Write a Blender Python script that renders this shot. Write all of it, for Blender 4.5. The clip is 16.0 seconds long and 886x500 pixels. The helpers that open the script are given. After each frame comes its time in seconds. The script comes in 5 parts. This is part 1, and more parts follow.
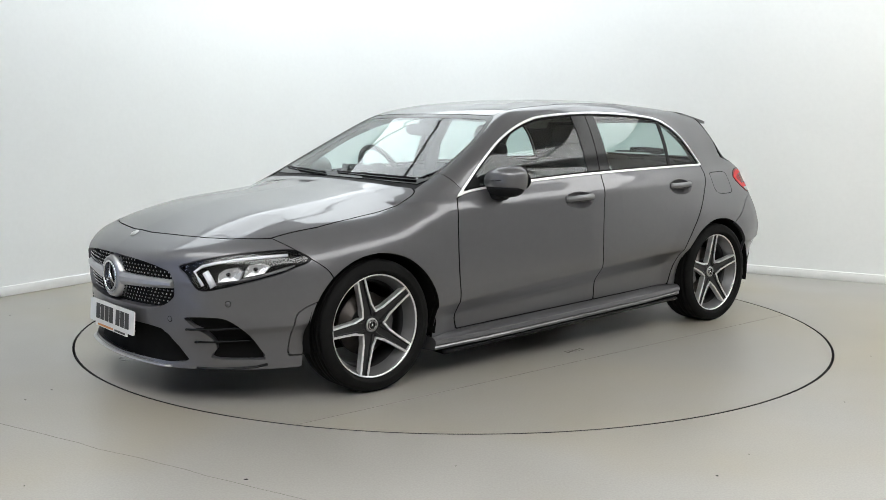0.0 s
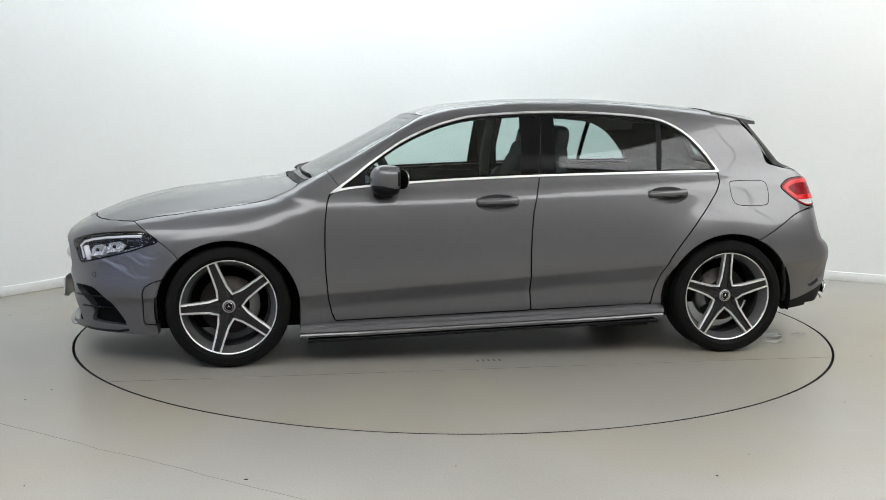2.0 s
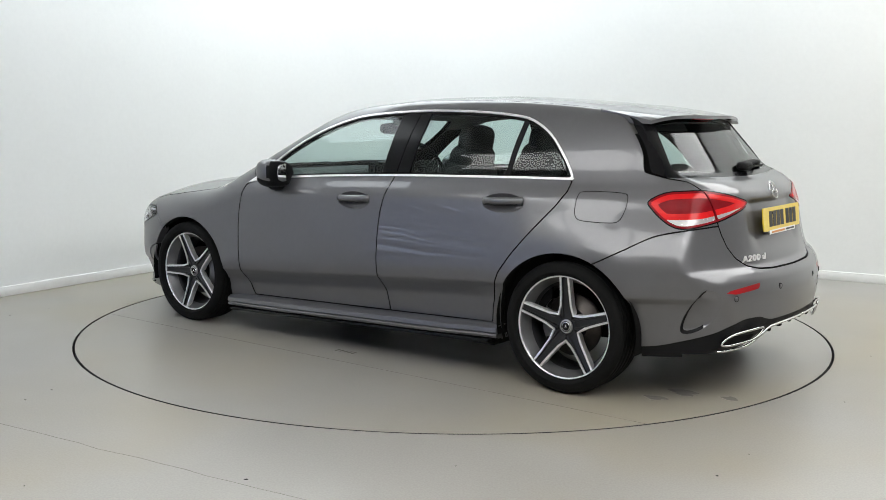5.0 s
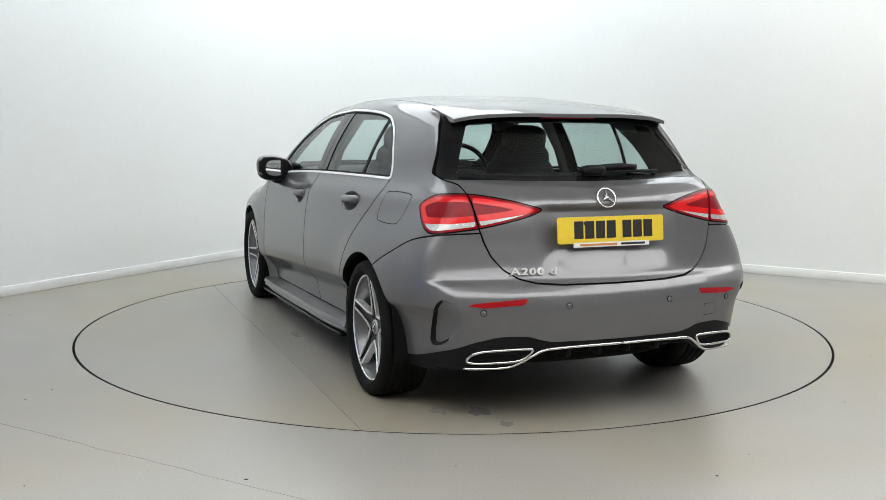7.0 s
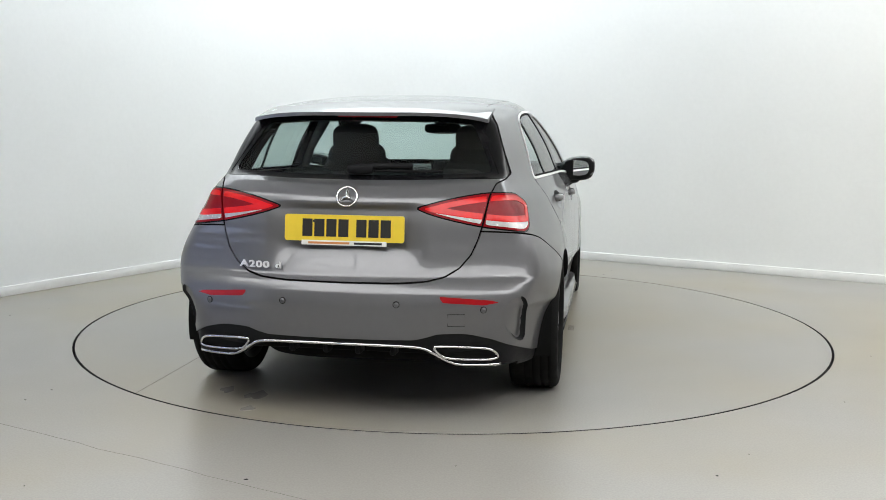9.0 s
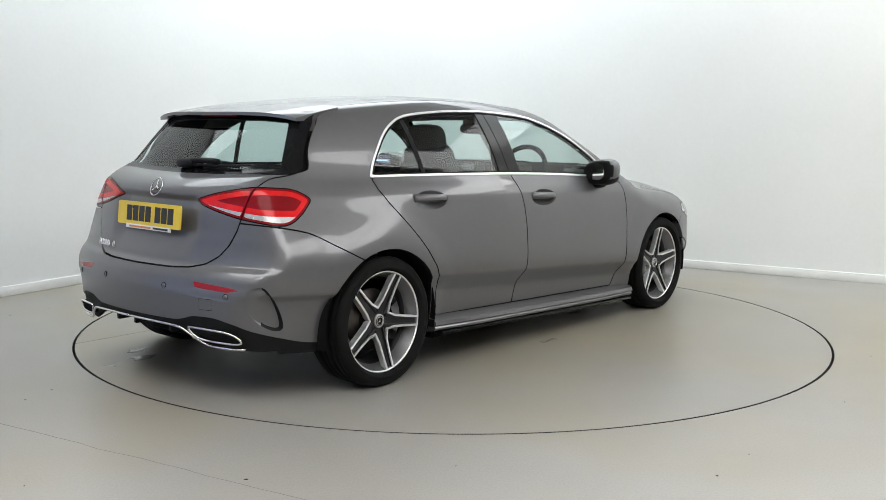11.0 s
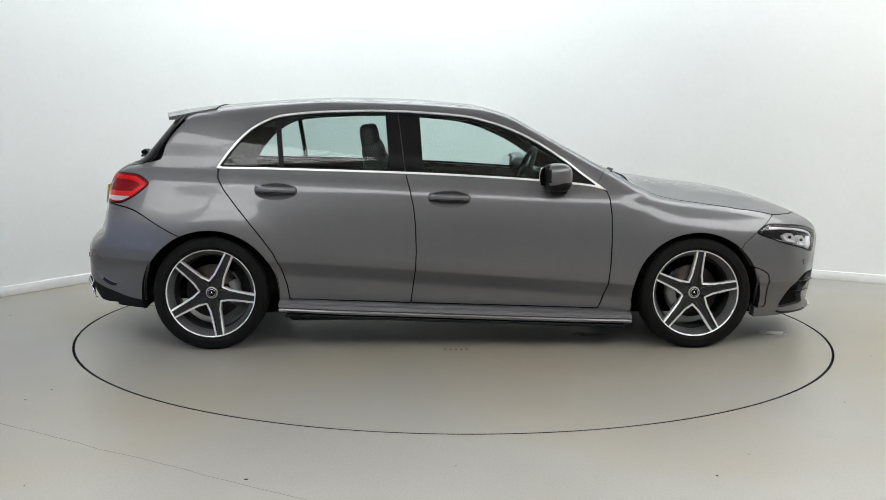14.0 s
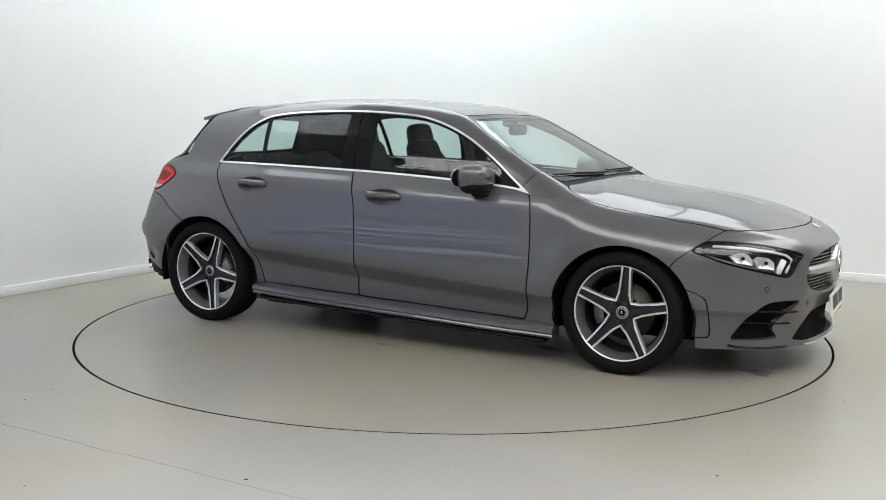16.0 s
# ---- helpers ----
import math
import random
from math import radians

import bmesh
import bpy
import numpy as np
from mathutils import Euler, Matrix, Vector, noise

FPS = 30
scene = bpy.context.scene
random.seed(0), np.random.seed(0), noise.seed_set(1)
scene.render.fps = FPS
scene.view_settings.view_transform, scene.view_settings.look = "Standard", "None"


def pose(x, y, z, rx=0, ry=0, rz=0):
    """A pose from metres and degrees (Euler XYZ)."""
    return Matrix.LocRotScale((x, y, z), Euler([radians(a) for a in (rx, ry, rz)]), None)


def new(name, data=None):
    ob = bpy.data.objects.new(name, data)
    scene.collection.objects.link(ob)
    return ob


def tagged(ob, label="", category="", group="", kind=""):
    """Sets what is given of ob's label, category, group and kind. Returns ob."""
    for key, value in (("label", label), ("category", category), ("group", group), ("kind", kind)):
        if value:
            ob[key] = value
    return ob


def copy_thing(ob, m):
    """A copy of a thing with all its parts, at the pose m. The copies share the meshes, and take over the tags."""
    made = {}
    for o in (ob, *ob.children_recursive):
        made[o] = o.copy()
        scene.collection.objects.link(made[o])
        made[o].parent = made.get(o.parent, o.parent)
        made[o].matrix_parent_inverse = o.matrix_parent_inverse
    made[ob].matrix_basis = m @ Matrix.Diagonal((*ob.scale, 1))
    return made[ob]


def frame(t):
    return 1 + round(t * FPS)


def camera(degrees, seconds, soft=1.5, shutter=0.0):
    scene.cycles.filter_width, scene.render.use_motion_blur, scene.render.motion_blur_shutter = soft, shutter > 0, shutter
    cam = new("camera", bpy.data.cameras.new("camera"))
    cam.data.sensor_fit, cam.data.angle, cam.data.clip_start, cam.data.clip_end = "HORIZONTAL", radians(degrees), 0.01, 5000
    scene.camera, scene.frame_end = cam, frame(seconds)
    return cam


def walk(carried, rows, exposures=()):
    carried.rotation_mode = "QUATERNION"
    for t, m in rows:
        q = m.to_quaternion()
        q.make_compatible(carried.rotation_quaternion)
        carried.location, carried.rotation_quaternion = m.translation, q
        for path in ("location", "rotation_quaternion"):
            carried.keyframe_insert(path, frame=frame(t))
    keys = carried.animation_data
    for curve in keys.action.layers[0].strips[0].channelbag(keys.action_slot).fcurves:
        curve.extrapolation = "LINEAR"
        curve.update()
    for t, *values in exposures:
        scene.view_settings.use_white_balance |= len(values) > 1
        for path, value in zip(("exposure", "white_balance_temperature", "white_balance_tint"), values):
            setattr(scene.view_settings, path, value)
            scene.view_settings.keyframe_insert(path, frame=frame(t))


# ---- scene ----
# Camera: it stands still; the turntable turns before it.
cam = camera(48.24, 16.0, soft=0.8)
EYE = pose(0, -6.208, 1.281, 90 - 7.486, -0.439, 0.630)
walk(cam, [(0.0, EYE), (16.0, EYE)], exposures=[(0.0, 0.0), (16.0, 0.0)])

# World: a dim, even sky outside the building.
world = bpy.data.worlds.new("sky")
scene.world = world
world.use_nodes = True
sky = world.node_tree.nodes.new("ShaderNodeTexSky")
sky.sky_type, sky.sun_disc = "NISHITA", False
sky.sun_elevation, sky.sun_rotation = radians(35), radians(200)
world.node_tree.links.new(sky.outputs[0], world.node_tree.nodes["Background"].inputs[0])
world.node_tree.nodes["Background"].inputs[1].default_value = 0.12

PANEL_GLOW, WARM_GLOW = 3.2, 4.35     # strength of the ceiling's cool and warm light panels
TABLE_R = 2.268       # radius of the turntable
ROOM_TURN = -30.0     # the room's axes against the camera's


# ---- materials ----
def mat(name, colour, rough=0.5, metal=0.0, coat=0.0, coat_rough=0.03, spec=0.5, vary=0.0, scale=8.0, bump=0.0, bump_scale=60.0, fine=0.0, edge=1.0):
    """A surface with broad and fine variation of colour and gloss, and fine relief."""
    m = bpy.data.materials.new(name)
    m.use_nodes = True
    n, l = m.node_tree.nodes, m.node_tree.links
    b = n["Principled BSDF"]
    b.inputs["Base Color"].default_value = (*colour, 1)
    b.inputs["Roughness"].default_value = rough
    b.inputs["Metallic"].default_value = metal
    b.inputs["Coat Weight"].default_value = coat
    b.inputs["Coat Roughness"].default_value = coat_rough
    b.inputs["Specular IOR Level"].default_value = spec
    b.inputs["Specular Tint"].default_value = (edge, edge, edge, 1)
    where = n.new("ShaderNodeTexCoord").outputs["Object"]
    if vary or fine:
        a, c = n.new("ShaderNodeTexNoise"), n.new("ShaderNodeTexNoise")
        a.inputs["Scale"].default_value, a.inputs["Detail"].default_value = scale, 4
        c.inputs["Scale"].default_value, c.inputs["Detail"].default_value = scale * 25, 3
        mix = n.new("ShaderNodeMix")
        mix.data_type = "FLOAT"
        mix.inputs[0].default_value = fine / max(vary + fine, 1e-6)
        ramp = n.new("ShaderNodeMapRange")
        ramp.inputs[1].default_value, ramp.inputs[2].default_value = 0.3, 0.7
        ramp.inputs[3].default_value, ramp.inputs[4].default_value = 1 - vary - fine, 1 + vary + fine
        hue = n.new("ShaderNodeVectorMath")
        hue.operation = "SCALE"
        hue.inputs[0].default_value = colour
        for t in (a, c):
            l.new(where, t.inputs["Vector"])
        l.new(a.outputs["Fac"], mix.inputs[2])
        l.new(c.outputs["Fac"], mix.inputs[3])
        l.new(mix.outputs[0], ramp.inputs[0])
        l.new(ramp.outputs[0], hue.inputs["Scale"])
        l.new(hue.outputs[0], b.inputs["Base Color"])
        gl = n.new("ShaderNodeMapRange")
        gl.inputs[1].default_value, gl.inputs[2].default_value = 0.3, 0.7
        gl.inputs[3].default_value, gl.inputs[4].default_value = rough * (1 - vary), min(1, rough * (1 + vary))
        l.new(a.outputs["Fac"], gl.inputs[0])
        l.new(gl.outputs[0], b.inputs["Roughness"])
    if bump:
        t, u = n.new("ShaderNodeTexNoise"), n.new("ShaderNodeBump")
        t.inputs["Scale"].default_value, t.inputs["Detail"].default_value = bump_scale, 3
        u.inputs["Strength"].default_value, u.inputs["Distance"].default_value = bump, 0.004
        l.new(where, t.inputs["Vector"])
        l.new(t.outputs["Fac"], u.inputs["Height"])
        l.new(u.outputs["Normal"], b.inputs["Normal"])
    return m


def pane(name, tint, gloss=1.0):
    """Thin clear sheet: tinted where one looks through, with the gloss of glass."""
    m = bpy.data.materials.new(name)
    m.use_nodes = True
    n, l = m.node_tree.nodes, m.node_tree.links
    n.remove(n["Principled BSDF"])
    t, g, f, mix = (n.new("ShaderNodeBsdfTransparent"), n.new("ShaderNodeBsdfGlossy"), n.new("ShaderNodeLayerWeight"), n.new("ShaderNodeMixShader"))
    power, lift = n.new("ShaderNodeMath"), n.new("ShaderNodeMapRange")
    t.inputs["Color"].default_value = (*tint, 1)
    g.inputs["Roughness"].default_value = 0.015
    f.inputs["Blend"].default_value = 0.5
    power.operation = "POWER"
    power.inputs[1].default_value = 5.0
    lift.inputs[3].default_value, lift.inputs[4].default_value = 0.075 * gloss, 1.0
    l.new(f.outputs["Facing"], power.inputs[0])
    l.new(power.outputs[0], lift.inputs[0])
    l.new(lift.outputs[0], mix.inputs[0])
    l.new(t.outputs[0], mix.inputs[1])
    l.new(g.outputs[0], mix.inputs[2])
    l.new(mix.outputs[0], n["Material Output"].inputs[0])
    return m


def glow(name, colour, strength):
    m = bpy.data.materials.new(name)
    m.use_nodes = True
    b = m.node_tree.nodes["Principled BSDF"]
    b.inputs["Base Color"].default_value = (0.8, 0.8, 0.8, 1)
    b.inputs["Emission Color"].default_value = (*colour, 1)
    b.inputs["Emission Strength"].default_value = strength
    return m


def floor_paint(name, colour, stain):
    """Worn grey floor paint: cloudy patches, a fine speckle of grit, faint brown stains, uneven gloss."""
    m = bpy.data.materials.new(name)
    m.use_nodes = True
    n, l = m.node_tree.nodes, m.node_tree.links
    b = n["Principled BSDF"]
    where = n.new("ShaderNodeTexCoord").outputs["Object"]

    def noise_at(scale, detail, lo, hi, to_lo, to_hi):
        t, r = n.new("ShaderNodeTexNoise"), n.new("ShaderNodeMapRange")
        t.inputs["Scale"].default_value, t.inputs["Detail"].default_value = scale, detail
        l.new(where, t.inputs["Vector"])
        for i, v in enumerate((lo, hi, to_lo, to_hi)):
            r.inputs[i + 1].default_value = v
        l.new(t.outputs["Fac"], r.inputs[0])
        return r.outputs[0], t.outputs["Fac"]
    broad, _ = noise_at(0.9, 4, 0.3, 0.7, 0.93, 1.06)
    grit, _ = noise_at(120, 2, 0.35, 0.65, 0.93, 1.06)
    brown, _ = noise_at(0.5, 4, 0.44, 0.66, 0.0, stain)
    both = n.new("ShaderNodeMath")
    both.operation = "MULTIPLY"
    l.new(broad, both.inputs[0])
    l.new(grit, both.inputs[1])
    hue = n.new("ShaderNodeVectorMath")
    hue.operation = "SCALE"
    hue.inputs[0].default_value = colour
    l.new(both.outputs[0], hue.inputs["Scale"])
    mix = n.new("ShaderNodeMix")
    mix.data_type = "RGBA"
    l.new(brown, mix.inputs[0])
    l.new(hue.outputs[0], mix.inputs[6])
    mix.inputs[7].default_value = (colour[0] * 1.0, colour[1] * 0.90, colour[2] * 0.66, 1)
    l.new(mix.outputs[2], b.inputs["Base Color"])
    gloss, _ = noise_at(0.8, 2, 0.3, 0.7, 0.28, 0.36)
    l.new(gloss, b.inputs["Roughness"])
    _, rel = noise_at(14, 5, 0, 1, 0, 1)
    u = n.new("ShaderNodeBump")
    u.inputs["Strength"].default_value, u.inputs["Distance"].default_value = 0.015, 0.004
    l.new(rel, u.inputs["Height"])
    l.new(u.outputs["Normal"], b.inputs["Normal"])
    return m


PAINT = mat("grey_metallic_paint", (0.141, 0.1395, 0.147), rough=0.36, metal=0.52, coat=0.85, coat_rough=0.040, edge=0.35, fine=0.05, vary=0.02, scale=30)
BLACK_GLOSS = mat("black_gloss_plastic", (0.006, 0.006, 0.007), rough=0.18, spec=0.18, vary=0.1, scale=12)
BLACK = mat("black_plastic", (0.009, 0.009, 0.010), rough=0.55, spec=0.14, vary=0.15, scale=10, bump=0.2, bump_scale=300)
LINER = mat("felt_liner", (0.007, 0.007, 0.007), rough=0.95, spec=0.1, vary=0.2, scale=9)
CHROME = mat("bright_trim", (0.68, 0.68, 0.69), rough=0.18, metal=1.0, vary=0.1, scale=10)
TRIM = mat("satin_bright_trim", (0.90, 0.90, 0.90), rough=0.42, metal=0.75, vary=0.04, scale=10)
MACHINED = mat("machined_alloy", (0.86, 0.86, 0.87), rough=0.38, metal=0.75, vary=0.1, scale=40)
ALLOY = mat("grey_alloy_paint", (0.17, 0.17, 0.175), rough=0.35, metal=0.6, vary=0.1, scale=20)
DARK_ALLOY = mat("dark_alloy_paint", (0.022, 0.022, 0.024), rough=0.35, metal=0.3, vary=0.1, scale=20)
SATIN = mat("satin_silver", (0.50, 0.50, 0.51), rough=0.35, metal=0.9, vary=0.05, scale=20)
RUBBER = mat("tyre_rubber", (0.008, 0.008, 0.008), rough=0.75, spec=0.10, vary=0.2, scale=14, bump=0.3, bump_scale=160)
STEEL = mat("brake_steel", (0.085, 0.075, 0.070), rough=0.42, metal=0.9, vary=0.25, scale=18)
FABRIC = mat("dark_upholstery", (0.022, 0.022, 0.024), rough=0.75, vary=0.15, scale=10, bump=0.4, bump_scale=220)
HEADLINER = mat("grey_headliner", (0.13, 0.125, 0.12), rough=0.95, vary=0.08, scale=8)
RED = mat("red_lens", (0.60, 0.008, 0.010), rough=0.2, coat=0.2, spec=0.3, vary=0.15, scale=10)
RED_MID = mat("red_reflector", (0.30, 0.006, 0.010), rough=0.2, spec=0.4, vary=0.1)
RED_DARK = mat("deep_red_lens", (0.20, 0.005, 0.009), rough=0.22, coat=0.05, spec=0.15, vary=0.15, scale=10)
LENS_WHITE = mat("clear_reflector", (0.52, 0.50, 0.50), rough=0.25, metal=0.4, coat=1.0, vary=0.12, scale=60, bump=0.5, bump_scale=180)
REFLECTOR = mat("lamp_reflector", (0.72, 0.73, 0.75), rough=0.28, metal=0.5, vary=0.05)
LIGHT_GUIDE = mat("light_guide", (0.88, 0.90, 0.96), rough=0.18, coat=1.0)
PLATE_YELLOW = mat("yellow_plate", (0.72, 0.52, 0.035), rough=0.35, coat=0.5, vary=0.05, scale=20)
PLATE_WHITE = mat("white_plate", (0.72, 0.72, 0.70), rough=0.35, coat=0.5, vary=0.05, scale=20)
INK = mat("black_ink", (0.015, 0.014, 0.013), rough=0.45)
ORANGE = mat("orange_ink", (0.55, 0.22, 0.06), rough=0.5)
GLASS = pane("tinted_glass", (0.80, 0.90, 0.88), 0.80)
GLASS_DARK = pane("privacy_glass", (0.70, 0.80, 0.78), 0.60)
CLEAR = pane("clear_cover", (0.95, 0.95, 0.96), 0.9)
MIRROR = mat("mirror_glass", (0.85, 0.87, 0.88), rough=0.02, metal=1.0)
WALL_WHITE = mat("white_wall_paint", (0.80, 0.81, 0.80), rough=0.75, vary=0.015, scale=1.2, bump=0.08, bump_scale=40, fine=0.01)
WALL_GREY = mat("unseen_wall_grey", (0.62, 0.62, 0.61), rough=0.8, vary=0.04, scale=1.0)
WALL_DARK = mat("unseen_wall_dark_grey", (0.20, 0.20, 0.20), rough=0.8, vary=0.04, scale=1.0)
SKIRTING = mat("white_skirting", (0.80, 0.80, 0.79), rough=0.45, vary=0.04, scale=5)
CEILING = mat("white_ceiling", (0.80, 0.80, 0.79), rough=0.85, vary=0.02, scale=2)
FLOOR = floor_paint("floor_paint", (0.300, 0.288, 0.264), 0.75)
TABLE = floor_paint("turntable_paint", (0.292, 0.280, 0.255), 0.6)
CRACK = mat("filled_crack", (0.15, 0.14, 0.125), rough=0.6)
WET = mat("wet_floor", (0.31, 0.30, 0.275), rough=0.13, vary=0.1, scale=5)
BADGE = mat("silver_letters", (0.80, 0.80, 0.81), rough=0.25, metal=0.3)
PIT = mat("dark_gap", (0.010, 0.010, 0.010), rough=0.9, vary=0.2, scale=6)
WARM = glow("warm_light_panel", (0.975, 0.985, 0.975), WARM_GLOW)
PANEL = glow("light_panel", (0.915, 0.98, 1.015), PANEL_GLOW)
DAY = glow("daylight_beyond", (0.58, 0.70, 1.0), 2.6)
SLAT = mat("blue_grey_slats", (0.06, 0.075, 0.15), rough=0.45, vary=0.2, scale=3)
# Rubber round the windows; on panel edges, black painted in for the gap's shade.
SEAL_AND_GAP_SHADE = mat("rubber_seal_and_gap_shade", (0.006, 0.006, 0.006), rough=0.8, spec=0.15, vary=0.1)


# ---- mesh tools ----
def smooth(me, flat=False):
    me.polygons.foreach_set("use_smooth", [not flat] * len(me.polygons))


def mesh_ob(name, bm, material, parent=None, label="", flat=False):
    me = bpy.data.meshes.new(name)
    bm.to_mesh(me)
    bm.free()
    smooth(me, flat)
    me.materials.append(material)
    ob = new(name, me)
    ob.parent = parent
    if label:
        ob["label"] = label
    return ob


def part(name, bm, material, parent, label="", flat=False):
    return mesh_ob(name, bm, material, parent, label, flat)


def box(x0, x1, y0, y1, z0, z1, bevel=0.0, seg=2, bm=None):
    own = bmesh.new()
    bmesh.ops.create_cube(own, size=1)
    for v in own.verts:
        v.co = ((x0 + x1) / 2 + v.co.x * (x1 - x0), (y0 + y1) / 2 + v.co.y * (y1 - y0), (z0 + z1) / 2 + v.co.z * (z1 - z0))
    if bevel:
        bmesh.ops.bevel(own, geom=own.edges[:], offset=bevel, segments=seg, affect="EDGES", profile=0.5)
    return own


def placed(bm, m):
    bmesh.ops.transform(bm, matrix=m, verts=bm.verts)
    return bm


def joined(*meshes):
    out = meshes[0]
    for m in meshes[1:]:
        me = bpy.data.meshes.new("t")
        m.to_mesh(me)
        m.free()
        out.from_mesh(me)
        bpy.data.meshes.remove(me)
    return out


def from_arrays(v, f):
    bm = bmesh.new()
    vs = [bm.verts.new(tuple(map(float, p))) for p in v]
    for q in f:
        try:
            bm.faces.new([vs[i] for i in q])
        except ValueError:
            pass
    return bm


def lathe(profile, n=48, axis="y"):
    """Turns (radius, along) stations about the axis."""
    v, f, k = [], [], len(profile)
    for i in range(n):
        a = 2 * math.pi * i / n
        for r, h in profile:
            v.append((r * math.cos(a), h, r * math.sin(a)) if axis == "y" else (r * math.cos(a), r * math.sin(a), h))
    for i in range(n):
        j = (i + 1) % n
        for q in range(k - 1):
            f.append((i * k + q, i * k + q + 1, j * k + q + 1, j * k + q))
    bm = from_arrays(v, f)
    bmesh.ops.recalc_face_normals(bm, faces=bm.faces)
    return bm


def tube(path, r, n=8, closed=False, squash=1.0):
    """A round bar along a path of points."""
    pts = [Vector(p) for p in path]
    k = len(pts)
    v, f = [], []
    for i, p in enumerate(pts):
        a = pts[(i - 1) % k] if closed or i else p
        b = pts[(i + 1) % k] if closed or i < k - 1 else p
        d = (b - a).normalized()
        s = d.cross(Vector((0, 0, 1)))
        if s.length < 1e-3:
            s = d.cross(Vector((1, 0, 0)))
        s.normalize()
        u = s.cross(d)
        for j in range(n):
            w = 2 * math.pi * j / n
            v.append(p + s * r * math.cos(w) + u * r * squash * math.sin(w))
    for i in range(k if closed else k - 1):
        for j in range(n):
            a, b = i * n, ((i + 1) % k) * n
            f.append((a + j, a + (j + 1) % n, b + (j + 1) % n, b + j))
    if not closed:
        f += [tuple(range(n - 1, -1, -1)), tuple((k - 1) * n + j for j in range(n))]
    bm = from_arrays(v, f)
    bmesh.ops.recalc_face_normals(bm, faces=bm.faces)
    return bm


def slab(outline, depth, to_3d, bevel=0.0):
    """A flat plate with that outline: to_3d(u, v, w) places it, w runs from 0 (face) to -depth."""
    k = len(outline)
    v = [to_3d(a, b, 0) for a, b in outline] + [to_3d(a, b, -depth) for a, b in outline]
    f = [tuple(range(k)), tuple(range(2 * k - 1, k - 1, -1))] + [(i, k + i, k + (i + 1) % k, (i + 1) % k) for i in range(k)]
    bm = from_arrays(v, f)
    bmesh.ops.recalc_face_normals(bm, faces=bm.faces)
    if bevel:
        bmesh.ops.bevel(bm, geom=bm.edges[:], offset=bevel, segments=2, affect="EDGES", profile=0.5)
    return bm


def pillow(cx, cy, cz, ax, ay, az, power=0.55, n=20, m=14, lean=0.0):
    """A padded, rounded block (a superellipsoid), leaning back about y."""
    sg = lambda c: math.copysign(abs(c) ** power, c)
    v, f = [], []
    for i in range(m + 1):
        b = -math.pi / 2 + math.pi * i / m
        for j in range(n):
            a = 2 * math.pi * j / n
            v.append((ax * sg(math.cos(b)) * sg(math.cos(a)), ay * sg(math.cos(b)) * sg(math.sin(a)), az * sg(math.sin(b))))
    for i in range(m):
        for j in range(n):
            f.append((i * n + j, i * n + (j + 1) % n, (i + 1) * n + (j + 1) % n, (i + 1) * n + j))
    bm = from_arrays(v, f)
    bmesh.ops.remove_doubles(bm, verts=bm.verts, dist=1e-5)
    return placed(bm, pose(cx, cy, cz, 0, lean, 0))


def spline(pts, n=6, closed=True):
    """A smooth line through a few points of any dimension."""
    p = np.array(pts, float)
    k = len(p)
    out = []
    for i in range(k if closed else k - 1):
        a, b, c, d = (p[(i + j) % k] if closed else p[min(max(i + j, 0), k - 1)] for j in (-1, 0, 1, 2))
        for s in range(n):
            t = s / n
            out.append(0.5 * (2 * b + (c - a) * t + (2 * a - 5 * b + 4 * c - d) * t * t + (3 * b - a - 3 * c + d) * t**3))
    if not closed:
        out.append(p[-1])
    return np.array(out)


# ---- the room ----
def in_room(bm):
    return placed(bm, pose(0, 0, 0, 0, 0, ROOM_TURN))


X0, X1, Y0, Y1, HIGH, CR = -3.175, 7.0, -10.0, 3.204, 3.3, 1.5


